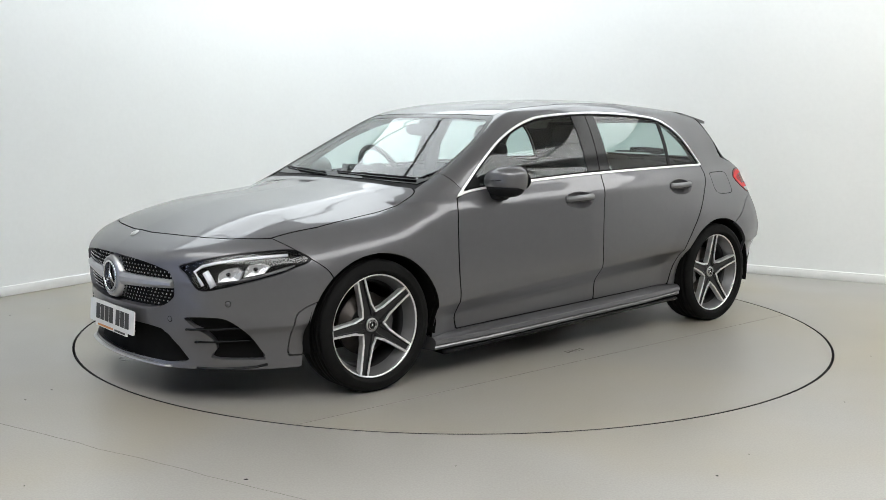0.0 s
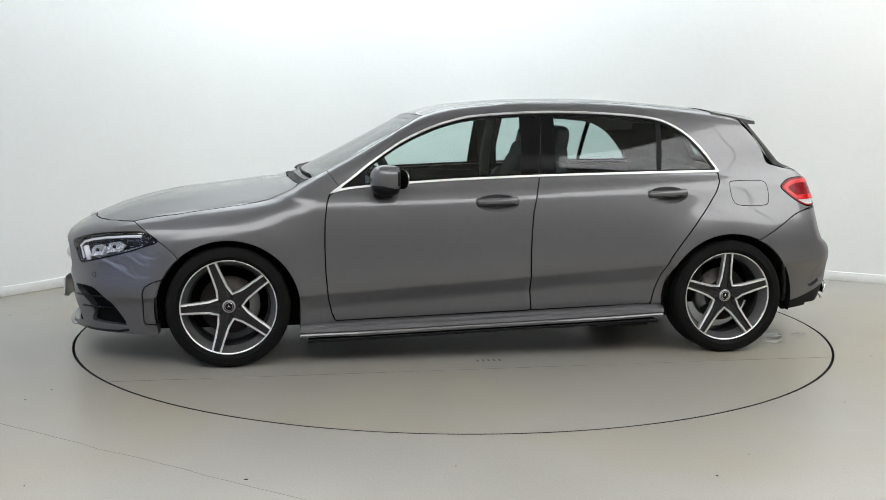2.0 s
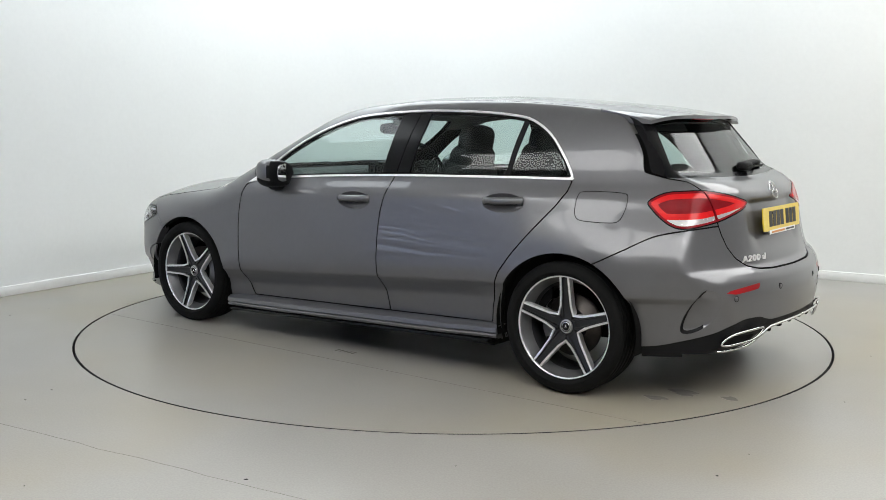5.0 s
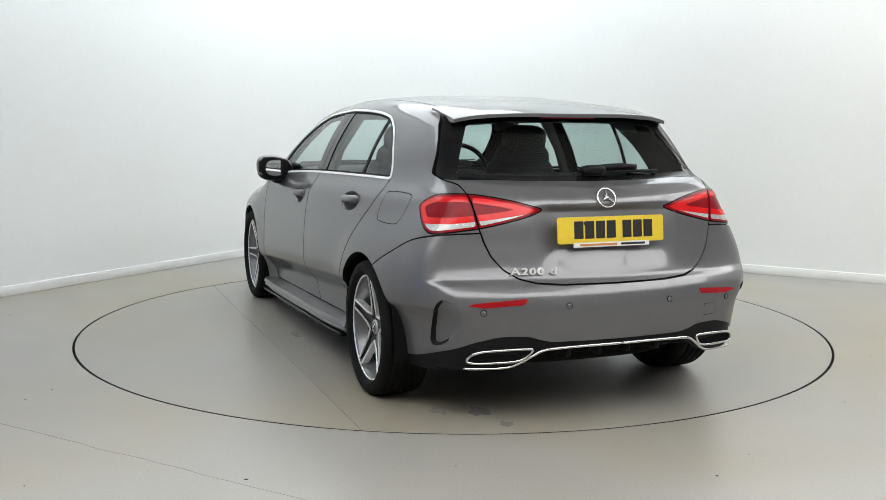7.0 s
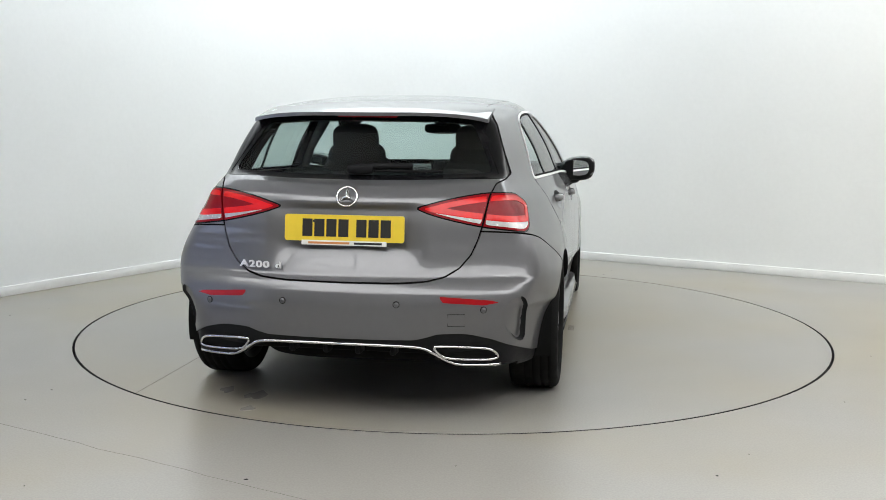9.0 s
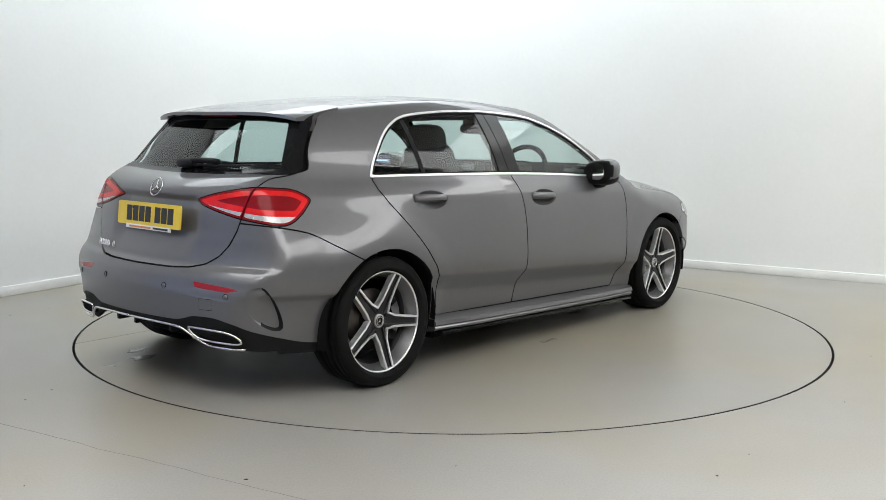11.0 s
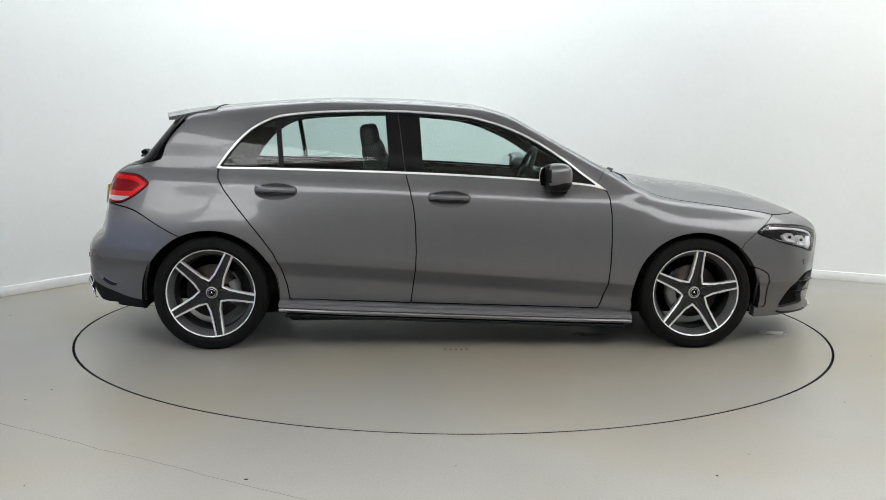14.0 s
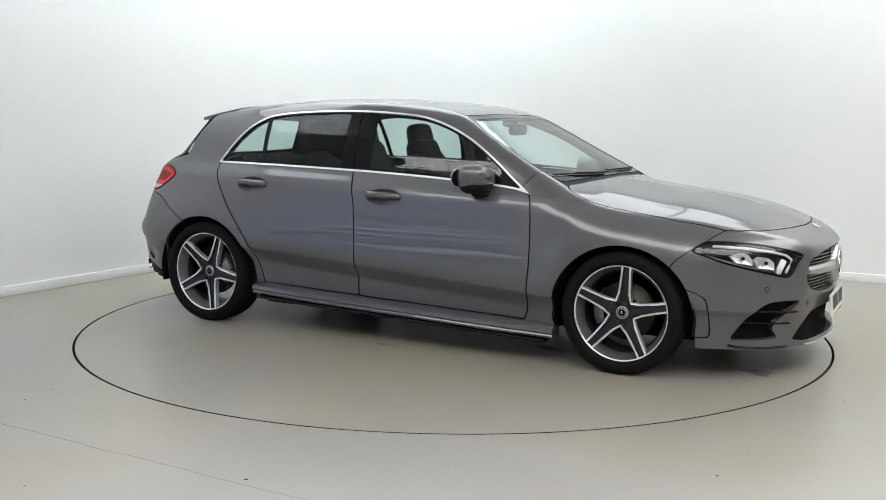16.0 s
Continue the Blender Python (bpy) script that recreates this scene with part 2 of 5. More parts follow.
def build_room():
    n, v, f = 160, [], []
    gap = 0.0065
    for i in range(n):
        a = 2 * math.pi * i / n
        for r, z in ((TABLE_R + gap + 0.0005, -0.012), (TABLE_R + gap + 0.0005, -0.003), (TABLE_R + gap + 0.002, 0), (5.5, 0), (16, 0)):
            v.append((r * math.cos(a), r * math.sin(a), z))
    for i in range(n):
        j = (i + 1) % n
        for q in range(4):
            f.append((i * 5 + q, j * 5 + q, j * 5 + q + 1, i * 5 + q + 1))
    bm = from_arrays(v, f)
    bmesh.ops.recalc_face_normals(bm, faces=bm.faces)
    tagged(mesh_ob("floor", bm, FLOOR, flat=True), "worn grey painted floor with a round opening for the turntable", "floor", kind="structure")
    tagged(mesh_ob("pit", lathe([(0.0, -0.15), (TABLE_R + gap, -0.15), (TABLE_R + gap, -0.002)], 160, "z"), PIT), "dark floor of the pit under the turntable", "floor", kind="structure")

    # walls
    tagged(mesh_ob("wall_west", in_room(box(X0 - 0.2, X0, Y0, Y1 - CR, 0, HIGH)), WALL_WHITE, flat=True), "plain white painted studio wall", "wall", kind="structure")
    tagged(mesh_ob("wall_north", in_room(box(X0 + CR, X1, Y1, Y1 + 0.2, 0, HIGH)), WALL_WHITE, flat=True), "plain white painted studio wall", "wall", kind="structure")
    # East and south are added out of view; their greys steer the car's reflections.
    tagged(mesh_ob("wall_east", in_room(box(X1, X1 + 0.2, Y0, Y1 + 0.2, 0, HIGH)), WALL_DARK, flat=True), "unseen grey wall, its tone set for the car's reflections", "wall", kind="structure")
    tagged(mesh_ob("wall_south", in_room(box(X0 - 0.2, X1 + 0.2, Y0 - 0.2, Y0, 0, HIGH)), WALL_GREY, flat=True), "unseen grey wall, its tone set for the car's reflections", "wall", kind="structure")
    tagged(mesh_ob("ceiling", in_room(box(X0 - 0.2, X1 + 0.2, Y0 - 0.2, Y1 + 0.2, HIGH, HIGH + 0.15)), CEILING, flat=True), "plain white ceiling", "ceiling", kind="structure")
    # the way in: a short wall with a slatted shutter whose uneven slits let daylight through
    DX, DY, DH = -0.40, -3.90, 2.35
    w = joined(box(X0, DX, DY - 0.10, DY, DH, HIGH), box(DX - 0.06, DX, DY - 0.10, DY, 0, DH), box(X0, DX, DY - 0.30, DY - 0.20, 0, HIGH), box(DX - 0.06, DX, DY - 0.20, DY - 0.10, 0, HIGH))
    tagged(mesh_ob("wall_entrance", in_room(w), WALL_WHITE, flat=True), "short white wall round a shuttered way in", "wall", kind="structure")
    tagged(mesh_ob("backdrop", in_room(box(X0 + 0.01, DX - 0.07, DY - 0.19, DY - 0.17, 0.0, DH)), DAY, flat=True), "pale blue daylight behind the shutter", "backdrop", kind="structure")
    rng = random.Random(8)
    shutter = tagged(new("roller_shutter"), "blue-grey slatted shutter with slits of daylight", "shutter")
    z = 0.0
    while z < DH - 0.08:
        h = rng.uniform(0.045, 0.12)
        b = box(X0 + 0.01, DX - 0.065, DY - 0.09, DY - 0.07, z, min(z + h, DH - 0.005), 0.004, 1)
        part("slat", in_room(b), SLAT, shutter, flat=True)
        z += h + rng.choice((0.006, 0.012, 0.02, 0.03, 0.04))
    # skirting: a board with a rounded top edge
    for a, b, m in ((-3.9, Y1 - CR, "baseboard"),):
        tagged(mesh_ob(m, in_room(box(X0 + 0.001, X0 + 0.018, a, b, 0.0, 0.072, 0.004)), SKIRTING), "low white painted skirting board", "baseboard", kind="structure")
    tagged(mesh_ob("baseboard", in_room(box(X0 + CR, X1, Y1 - 0.018, Y1 - 0.001, 0.0, 0.072, 0.004)), SKIRTING), "low white painted skirting board", "baseboard", kind="structure")

    tagged(smooth_sharp(mesh_ob("wall_corner", corner(CR, CR + 0.2, 0, HIGH), WALL_WHITE)), "white painted wall curving round the corner", "wall", kind="structure")
    tagged(smooth_sharp(mesh_ob("baseboard", corner(CR - 0.018, CR - 0.001, 0, 0.072), SKIRTING)), "low white painted skirting board", "baseboard", kind="structure")


def corner(r0, r1, z0, z1):
    """The rounded corner between the two white walls, from radius r0 to r1."""
    cx, cy, n, v, f = X0 + CR, Y1 - CR, 32, [], []
    for i in range(n + 1):
        a = math.radians(90 + 90 * i / n)
        for r, z in ((r0, z0), (r0, z1), (r1, z1), (r1, z0)):
            v.append((cx + r * math.cos(a), cy + r * math.sin(a), z))
    for i in range(n):
        for j in range(4):
            f.append((i * 4 + j, i * 4 + (j + 1) % 4, i * 4 + 4 + (j + 1) % 4, i * 4 + 4 + j))
    bm = from_arrays(v, f)
    bmesh.ops.recalc_face_normals(bm, faces=bm.faces)
    return in_room(bm)


def smooth_sharp(ob):
    ob.data.set_sharp_from_angle(angle=radians(30))
    return ob


def light_panel(opal):
    top = new("ceiling_light")
    L, Wd = 1.245, 1.245
    part("diffuser", box(-L / 2 + 0.006, L / 2 - 0.006, -Wd / 2 + 0.006, Wd / 2 - 0.006, -0.034, -0.026), opal, top, "glowing opal diffuser", flat=True)
    rim = joined(*(box(a, b, c, d, -0.035, 0.0) for a, b, c, d in ((-L / 2, L / 2, -Wd / 2, -Wd / 2 + 0.006), (-L / 2, L / 2, Wd / 2 - 0.006, Wd / 2),
                                                             (-L / 2, -L / 2 + 0.006, -Wd / 2 + 0.006, Wd / 2 - 0.006), (L / 2 - 0.006, L / 2, -Wd / 2 + 0.006, Wd / 2 - 0.006))))
    part("frame", rim, SKIRTING, top, flat=True)
    return tagged(top, "flat white ceiling light with a glowing opal panel", "ceiling light", "ceiling lights")


def build_lights():
    """A ring of light panels round a plain middle of the ceiling."""
    turn = pose(0, 0, 0, 0, 0, ROOM_TURN)
    xs = (-2.45, -1.17, 0.11, 1.39, 2.67, 3.95)
    cool = [(x, 2.45) for x in xs[:4]] + [(xs[0], y) for y in (1.17, -0.11, -1.39)] + [(xs[1], 1.17)]
    warm = [(x, 2.45) for x in xs[4:]] + [(x, y) for x in (3.95, 5.23) for y in (1.17, -0.11, -1.39, -2.67)]
    warm += [(x, y) for x in (*xs[1:], 5.23) for y in (-3.75, -5.03)]
    for spots, opal in ((cool, PANEL), (warm, WARM)):
        first = light_panel(opal)
        for i, (x, y) in enumerate(spots):
            m = turn @ pose(x, y, HIGH, 0, 0, 90)
            if i:
                copy_thing(first, m)
            else:
                first.matrix_basis = m


build_room()
build_lights()
# ---- the car's body as one smooth surface ----
# Car axes: x ahead, y to its left, z up; origin on the floor midway between the axles.

def curve(xs, ys):
    """A smooth function of one number through a few stations, without overshoot."""
    xs, ys = np.array(xs, float), np.array(ys, float)
    h, d = np.diff(xs), np.diff(ys) / np.diff(xs)
    m = np.zeros_like(ys)
    m[0], m[-1] = d[0], d[-1]
    w1, w2 = 2 * h[1:] + h[:-1], h[1:] + 2 * h[:-1]
    same = d[:-1] * d[1:] > 0
    safe = np.where(same, 1, 0)
    with np.errstate(divide="ignore", invalid="ignore"):
        m[1:-1] = np.where(safe, (w1 + w2) / (w1 / d[:-1] + w2 / d[1:]), 0)

    def value(x):
        x = np.clip(x, xs[0], xs[-1])
        i = np.clip(np.searchsorted(xs, x) - 1, 0, len(h) - 1)
        t = (x - xs[i]) / h[i]
        return ((2 * t**3 - 3 * t**2 + 1) * ys[i] + (t**3 - 2 * t**2 + t) * h[i] * m[i]
                + (3 * t**2 - 2 * t**3) * ys[i + 1] + (t**3 - t**2) * h[i] * m[i + 1])
    return value


def step(a, b, x):
    t = np.clip((x - a) / (b - a), 0, 1)
    return t * t * (3 - 2 * t)


def smax(a, b, k):
    h = np.maximum(k - np.abs(a - b), 0) / k
    return np.maximum(a, b) + h * h * k * 0.25


def smin(a, b, k):
    return -smax(-a, -b, k)


AXLE, HUB_Z, HUB_Y = 1.3645, 0.315, 0.80
TYRE_R = 0.3165
plan = curve([-2.12, -2.05, -1.95, -1.80, -1.6, -1.3, -0.8, 0, 0.8, 1.3, 1.55, 1.75, 1.9, 2.05, 2.2],
             [0.66, 0.735, 0.80, 0.855, 0.885, 0.897, 0.892, 0.892, 0.895, 0.897, 0.882, 0.85, 0.80, 0.70, 0.52])
flank = curve([0.10, 0.18, 0.26, 0.34, 0.405, 0.440, 0.50, 0.60, 0.72, 0.82, 0.865, 0.90, 0.95, 1.0, 1.1, 1.2, 1.3, 1.4],
              [-0.105, -0.08, -0.068, -0.055, -0.031, -0.007, 0, -0.003, -0.010, -0.021, -0.029, -0.044, -0.076, -0.102, -0.143, -0.195, -0.26, -0.34])
tail_in = curve([-1.95, -1.73, -1.33, -0.9, -0.4], [0.132, 0.124, 0.074, 0.026, 0])
deck = curve([-2.1, -1.9, -1.7, -1.2, 0, 0.9, 1.05, 1.12, 1.39, 1.68, 1.92, 2.15, 2.30],
             [0.95, 1.015, 1.05, 0.97, 0.95, 0.95, 0.957, 0.95, 0.915, 0.880, 0.825, 0.735, 0.66])
crown = curve([0, 0.30, 0.46, 0.60, 0.75, 0.90], [0, 0.012, 0.028, 0.058, 0.098, 0.152])
nose = curve([0.10, 0.16, 0.22, 0.32, 0.45, 0.58, 0.66, 0.70, 0.76], [2.235, 2.27, 2.255, 2.265, 2.28, 2.292, 2.282, 2.254, 2.185])
rump = curve([0.12, 0.20, 0.28, 0.36, 0.50, 0.56, 0.60, 0.63, 0.75, 0.87, 0.95, 1.0, 1.03, 1.06],
             [-2.02, -2.10, -2.16, -2.185, -2.19, -2.18, -2.155, -2.122, -2.085, -2.06, -2.03, -1.985, -1.945, -1.90])
roof = curve([-1.8, -1.64, -1.31, -0.96, -0.63, -0.3, 0.03, 0.2, 0.4, 0.6],
             [1.300, 1.327, 1.371, 1.400, 1.415, 1.411, 1.388, 1.371, 1.342, 1.30])
screen = curve([0.88, 0.95, 0.99, 1.12, 1.243, 1.317, 1.37], [1.19, 1.06, 0.98, 0.725, 0.495, 0.355, 0.22])
backlight = curve([0.98, 1.03, 1.27, 1.36], [-1.93, -1.885, -1.675, -1.60])


def body(x, y, z):
    """Below nought inside the body, about the distance to it outside."""
    y = np.abs(y)
    zz = z + (0.037 + 0.029 * step(0.70, 0.54, z) * step(0.10, 0.30, z) * step(1.25, 0.95, np.abs(x))) * x
    w = plan(x) + flank(zz) - tail_in(x) * step(0.62, 1.0, z)
    w = w - 0.05 * step(1.0, 1.75, x) * step(0.60, 0.86, z)
    w = w - 0.022 * step(0.420, 0.340, zz) * step(1.02, 0.86, np.abs(x))
    for ax, rr in ((AXLE, 0.345), (-AXLE, 0.352)):
        rad = np.hypot(x - ax, z - HUB_Z)
        w = w + 0.008 * step(0.56, 0.395, rad) * step(0.10, 0.25, z)
    side = (y - w) * 0.93
    top = roof(x) - 0.030 * (y / 0.55) ** 2.8
    upper = smax(z - top, (x - screen(z) + 0.17 * y * y) * 0.47, 0.05)
    upper = smax(upper, (backlight(z) + 0.26 * y * y - x) * 0.75, 0.03)
    bonnet = (z - deck(x) + crown(y) * step(0.6, 1.3, x)) * 0.96
    f = smin(bonnet, upper, 0.030)
    f = smax(f, side, 0.055 + 0.035 * step(0.50, 1.10, x))
    front = (x - nose(z) + 0.34 * y * y) * 0.92
    f = smax(f, front, 0.05)
    dent = 0.024 * step(0.37, 0.24, y) * step(0.64, 0.75, z) * step(0.935, 0.895, z)
    back = (rump(z) + dent + 0.26 * y * y - x) * 0.92
    return smax(f, back, 0.035)


def cast(o, d, near=0.02, far=2.2, n=46):
    """Where rays from inside leave the body."""
    a, b = np.full(len(o), near), np.full(len(o), far)
    for _ in range(n):
        m = (a + b) / 2
        q = o + d * m[:, None]
        inside = body(q[:, 0], q[:, 1], q[:, 2]) < 0
        a, b = np.where(inside, m, a), np.where(inside, b, m)
    return o + d * a[:, None]


def normals(p):
    e, g = 0.002, []
    for k in range(3):
        s = np.zeros(3)
        s[k] = e
        u, v = p + s, p - s
        g.append(body(u[:, 0], u[:, 1], u[:, 2]) - body(v[:, 0], v[:, 1], v[:, 2]))
    g = np.stack(g, 1)
    return g / np.maximum(np.linalg.norm(g, axis=1), 1e-9)[:, None]

# ---- sheets: pieces of the body's surface, cut along outlines ----
class Sheet:
    def __init__(self, v, n, f):
        used, back = np.unique(f, return_inverse=True)
        self.v, self.n, self.f = v[used], n[used], back.reshape(-1, 3)

    def split(self, g):
        """(the part where g < 0, the rest), cut along g = 0."""
        g = np.where(np.abs(g) < 1e-7, 1e-7, g)
        v, nn, f = self.v, self.n, self.f
        s = g < 0
        c = s[f].sum(1)
        mixed = f[(c > 0) & (c < 3)]
        ins, outs = [f[c == 3]], [f[c == 0]]
        if len(mixed):
            one = s[mixed].sum(1) == 1
            odd = np.argmax(s[mixed] == one[:, None], axis=1)
            a, b, d = (mixed[np.arange(len(mixed)), (odd + k) % 3] for k in (0, 1, 2))
            e = np.concatenate([np.stack([np.minimum(a, b), np.maximum(a, b)], 1), np.stack([np.minimum(a, d), np.maximum(a, d)], 1)])
            key, back = np.unique(e, axis=0, return_inverse=True)
            back = back.reshape(-1)
            t = (g[key[:, 0]] / (g[key[:, 0]] - g[key[:, 1]]))[:, None]
            nv = v[key[:, 0]] * (1 - t) + v[key[:, 1]] * t
            nm = nn[key[:, 0]] * (1 - t) + nn[key[:, 1]] * t
            nm /= np.linalg.norm(nm, axis=1)[:, None]
            k0 = len(v)
            ab, ad = back[:len(mixed)] + k0, back[len(mixed):] + k0
            v, nn = np.concatenate([v, nv]), np.concatenate([nn, nm])
            tip, rest1, rest2 = np.stack([a, ab, ad], 1), np.stack([ab, b, d], 1), np.stack([ab, d, ad], 1)
            ins += [tip[one], rest1[~one], rest2[~one]]
            outs += [tip[~one], rest1[one], rest2[one]]
        return Sheet(v, nn, np.concatenate(ins)), Sheet(v, nn, np.concatenate(outs))

    def edges(self):
        e = np.concatenate([self.f[:, [0, 1]], self.f[:, [1, 2]], self.f[:, [2, 0]]])
        k = np.sort(e, 1)
        _, first, count = np.unique(k, axis=0, return_index=True, return_counts=True)
        return e[first[count == 1]]

    def moved(self, off):
        s = Sheet(self.v, self.n, self.f)
        s.v = s.v + s.n * off
        return s


def sheet_ob(name, sheet, material, parent, side=1, rim=0.012, off=0.0, label="", keep_mid=True, hem=None):
    """A panel of the body with turned-in edges; side -1: its mirror image on the car's right."""
    v, n, f = sheet.v + sheet.n * off, sheet.n, sheet.f
    skin = len(f)
    if rim:
        e = sheet.edges()
        if keep_mid:
            mid = (np.abs(sheet.v[e[:, 0], 1]) < 1e-4) & (np.abs(sheet.v[e[:, 1], 1]) < 1e-4)
            e = e[~mid]
        d = v[e[:, 1]] - v[e[:, 0]]
        m = np.cross(d, n[e[:, 0]])
        m /= np.maximum(np.linalg.norm(m, axis=1), 1e-9)[:, None]
        k, q = len(v), len(e)
        a, b = v[e[:, 0]], v[e[:, 1]]
        v = np.concatenate([v, a, b, b - n[e[:, 1]] * rim, a - n[e[:, 0]] * rim])
        n = np.concatenate([n, m, m, m, m])
        i = np.arange(q)
        f = np.concatenate([f, np.stack([k + i, k + 3 * q + i, k + 2 * q + i], 1), np.stack([k + i, k + 2 * q + i, k + q + i], 1)])
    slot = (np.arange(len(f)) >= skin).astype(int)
    if side == 0:    # both halves in one
        slot = np.concatenate([slot, slot])
        k = len(v)
        v, n, f = np.concatenate([v, v * [1, -1, 1]]), np.concatenate([n, n * [1, -1, 1]]), np.concatenate([f, (f + k)[:, ::-1]])
    if side < 0:
        v, n, f = v * [1, -1, 1], n * [1, -1, 1], f[:, ::-1]
    me = bpy.data.meshes.new(name)
    me.from_pydata(v.tolist(), [], f.tolist())
    smooth(me)
    me.normals_split_custom_set_from_vertices(n.tolist())
    me.materials.append(material)
    if hem:    # the turned-in edge is coloured black: the gap's shade, painted in
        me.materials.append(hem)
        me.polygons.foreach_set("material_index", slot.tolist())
    ob = new(name, me)
    ob.parent = parent
    if label:
        ob["label"] = label
    return ob


def outline(pts, u, v, closed=True):
    """Signed distance to a closed outline: below nought inside."""
    p = np.array(pts, float)
    lo, hi = p.min(0) - 0.08, p.max(0) + 0.08
    near = (u > lo[0]) & (u < hi[0]) & (v > lo[1]) & (v < hi[1])
    out = np.full(len(u), 0.08)
    x, y = u[near][:, None], v[near][:, None]
    a, b = p, np.roll(p, -1, 0)
    d = b - a
    t = np.clip(((x - a[:, 0]) * d[:, 0] + (y - a[:, 1]) * d[:, 1]) / np.maximum((d**2).sum(1), 1e-12), 0, 1)
    r = np.sqrt(((x - a[:, 0] - t * d[:, 0]) ** 2 + (y - a[:, 1] - t * d[:, 1]) ** 2).min(1))
    cross = ((a[:, 1] > y) != (b[:, 1] > y)) & (x < d[:, 0] * (y - a[:, 1]) / np.where(d[:, 1] == 0, 1e-12, d[:, 1]) + a[:, 0])
    out[near] = np.where(cross.sum(1) % 2 == 1, -r, r)
    return out


def shell():
    """The left half of the body, as a fine grid of triangles."""
    fr = np.linspace(0, 90, 80)
    mid = np.linspace(0, 1, 230)[1:-1]
    rows = np.concatenate([np.linspace(-62, -20, 40)[:-1], np.linspace(-20, 45, 95)[:-1], np.linspace(45, 90, 40)])
    ox = np.concatenate([np.full(80, 1.45), 1.45 - mid * 3.0, np.full(80, -1.55)])
    an = np.radians(np.concatenate([fr, np.full(len(mid), 90), 90 + fr]))
    el = np.radians(rows)
    c, r = len(ox), len(rows)
    o = np.zeros((c, r, 3))
    o[:, :, 0], o[:, :, 2] = ox[:, None], 0.62
    d = np.stack([np.cos(an)[:, None] * np.cos(el), np.sin(an)[:, None] * np.cos(el), np.ones((c, 1)) * np.sin(el)], 2)
    p = cast(o.reshape(-1, 3), d.reshape(-1, 3))
    p[:, 1] = np.where(p[:, 1] < 1e-5, 0, p[:, 1])
    n = normals(p)
    i, j = np.meshgrid(np.arange(c - 1), np.arange(r - 1), indexing="ij")
    a, b, e, g = i * r + j, (i + 1) * r + j, (i + 1) * r + j + 1, i * r + j + 1
    f = np.concatenate([np.stack([a, b, e], 2).reshape(-1, 3), np.stack([a, e, g], 2).reshape(-1, 3)])
    area = np.linalg.norm(np.cross(p[f[:, 1]] - p[f[:, 0]], p[f[:, 2]] - p[f[:, 0]]), axis=1)
    return Sheet(p, n, f[area > 1e-9])


# Outlines. Side view (x, z):
DLO = spline([(0.838, 0.900), (0.72, 0.985), (0.62, 1.062), (0.47, 1.160), (0.327, 1.230), (0.18, 1.280), (0.023, 1.310), (-0.34, 1.333), (-0.70, 1.328), (-0.97, 1.305),
              (-1.09, 1.265), (-1.18, 1.205), (-1.26, 1.120), (-1.315, 1.045), (-1.333, 1.012), (-1.325, 1.003), (-1.0, 0.999), (-0.286, 0.982), (0.3, 0.955), (0.70, 0.924), (0.825, 0.901)], 5)
DOOR_F = [(0.812, 0.905), (0.842, 0.894), (0.857, 0.85), (0.868, 0.76), (0.871, 0.64), (0.867, 0.50), (0.855, 0.36), (0.835, 0.27), (0.815, 0.222), (-0.253, 0.253),
          (-0.243, 0.33), (-0.229, 0.45), (-0.225, 0.56), (-0.230, 0.70), (-0.240, 0.80), (-0.262, 0.90), (-0.288, 0.995), (-0.29, 1.03), (0.5, 1.03), (0.72, 0.95)]
DOOR_R = [(-0.290, 1.03), (-0.288, 0.995), (-0.262, 0.90), (-0.240, 0.80), (-0.230, 0.70), (-0.225, 0.56), (-0.229, 0.45), (-0.243, 0.33), (-0.253, 0.253), (-0.932, 0.274),
          (-0.945, 0.36), (-0.975, 0.46), (-1.017, 0.549), (-1.080, 0.635), (-1.150, 0.72), (-1.225, 0.81), (-1.29, 0.89), (-1.325, 0.95), (-1.330, 1.0), (-1.20, 1.03)]
FLAP = spline([(-1.385, 0.935), (-1.40, 0.953), (-1.50, 0.957), (-1.60, 0.953), (-1.622, 0.935), (-1.625, 0.885), (-1.612, 0.835), (-1.585, 0.822), (-1.50, 0.820), (-1.42, 0.826), (-1.392, 0.85), (-1.384, 0.89)], 4)
# Front and rear view (y, z), left half:
SCREEN = [(-0.1, 0.975), (0.3, 0.972), (0.55, 0.965), (0.665, 0.962), (0.700, 0.990), (0.700, 1.02), (0.682, 1.09), (0.655, 1.165), (0.615, 1.235), (0.565, 1.292), (0.535, 1.307), (0.3, 1.316), (-0.1, 1.318)]
REAR_GLASS = [(-0.1, 1.018), (0.3, 1.022), (0.55, 1.031), (0.61, 1.038), (0.617, 1.05), (0.585, 1.115), (0.548, 1.185), (0.505, 1.265), (0.485, 1.286), (0.3, 1.299), (-0.1, 1.303)]
HATCH = [(-0.1, 0.603), (0.25, 0.605), (0.36, 0.612), (0.43, 0.628), (0.49, 0.665), (0.535, 0.72), (0.560, 0.78), (0.575, 0.835), (0.600, 0.965), (0.618, 1.01), (0.648, 1.025), (0.662, 1.045), (0.651, 1.075),
         (0.62, 1.16), (0.582, 1.262), (0.545, 1.315), (0.53, 1.40), (-0.1, 1.42)]
GRILLE = spline([(-0.2, 0.648), (0, 0.650), (0.2, 0.645), (0.335, 0.634), (0.43, 0.618), (0.475, 0.600), (0.492, 0.555), (0.492, 0.51), (0.475, 0.480), (0.41, 0.445), (0.33, 0.431), (0.178, 0.425), (0, 0.424), (-0.2, 0.425), (-0.4, 0.5)], 4)
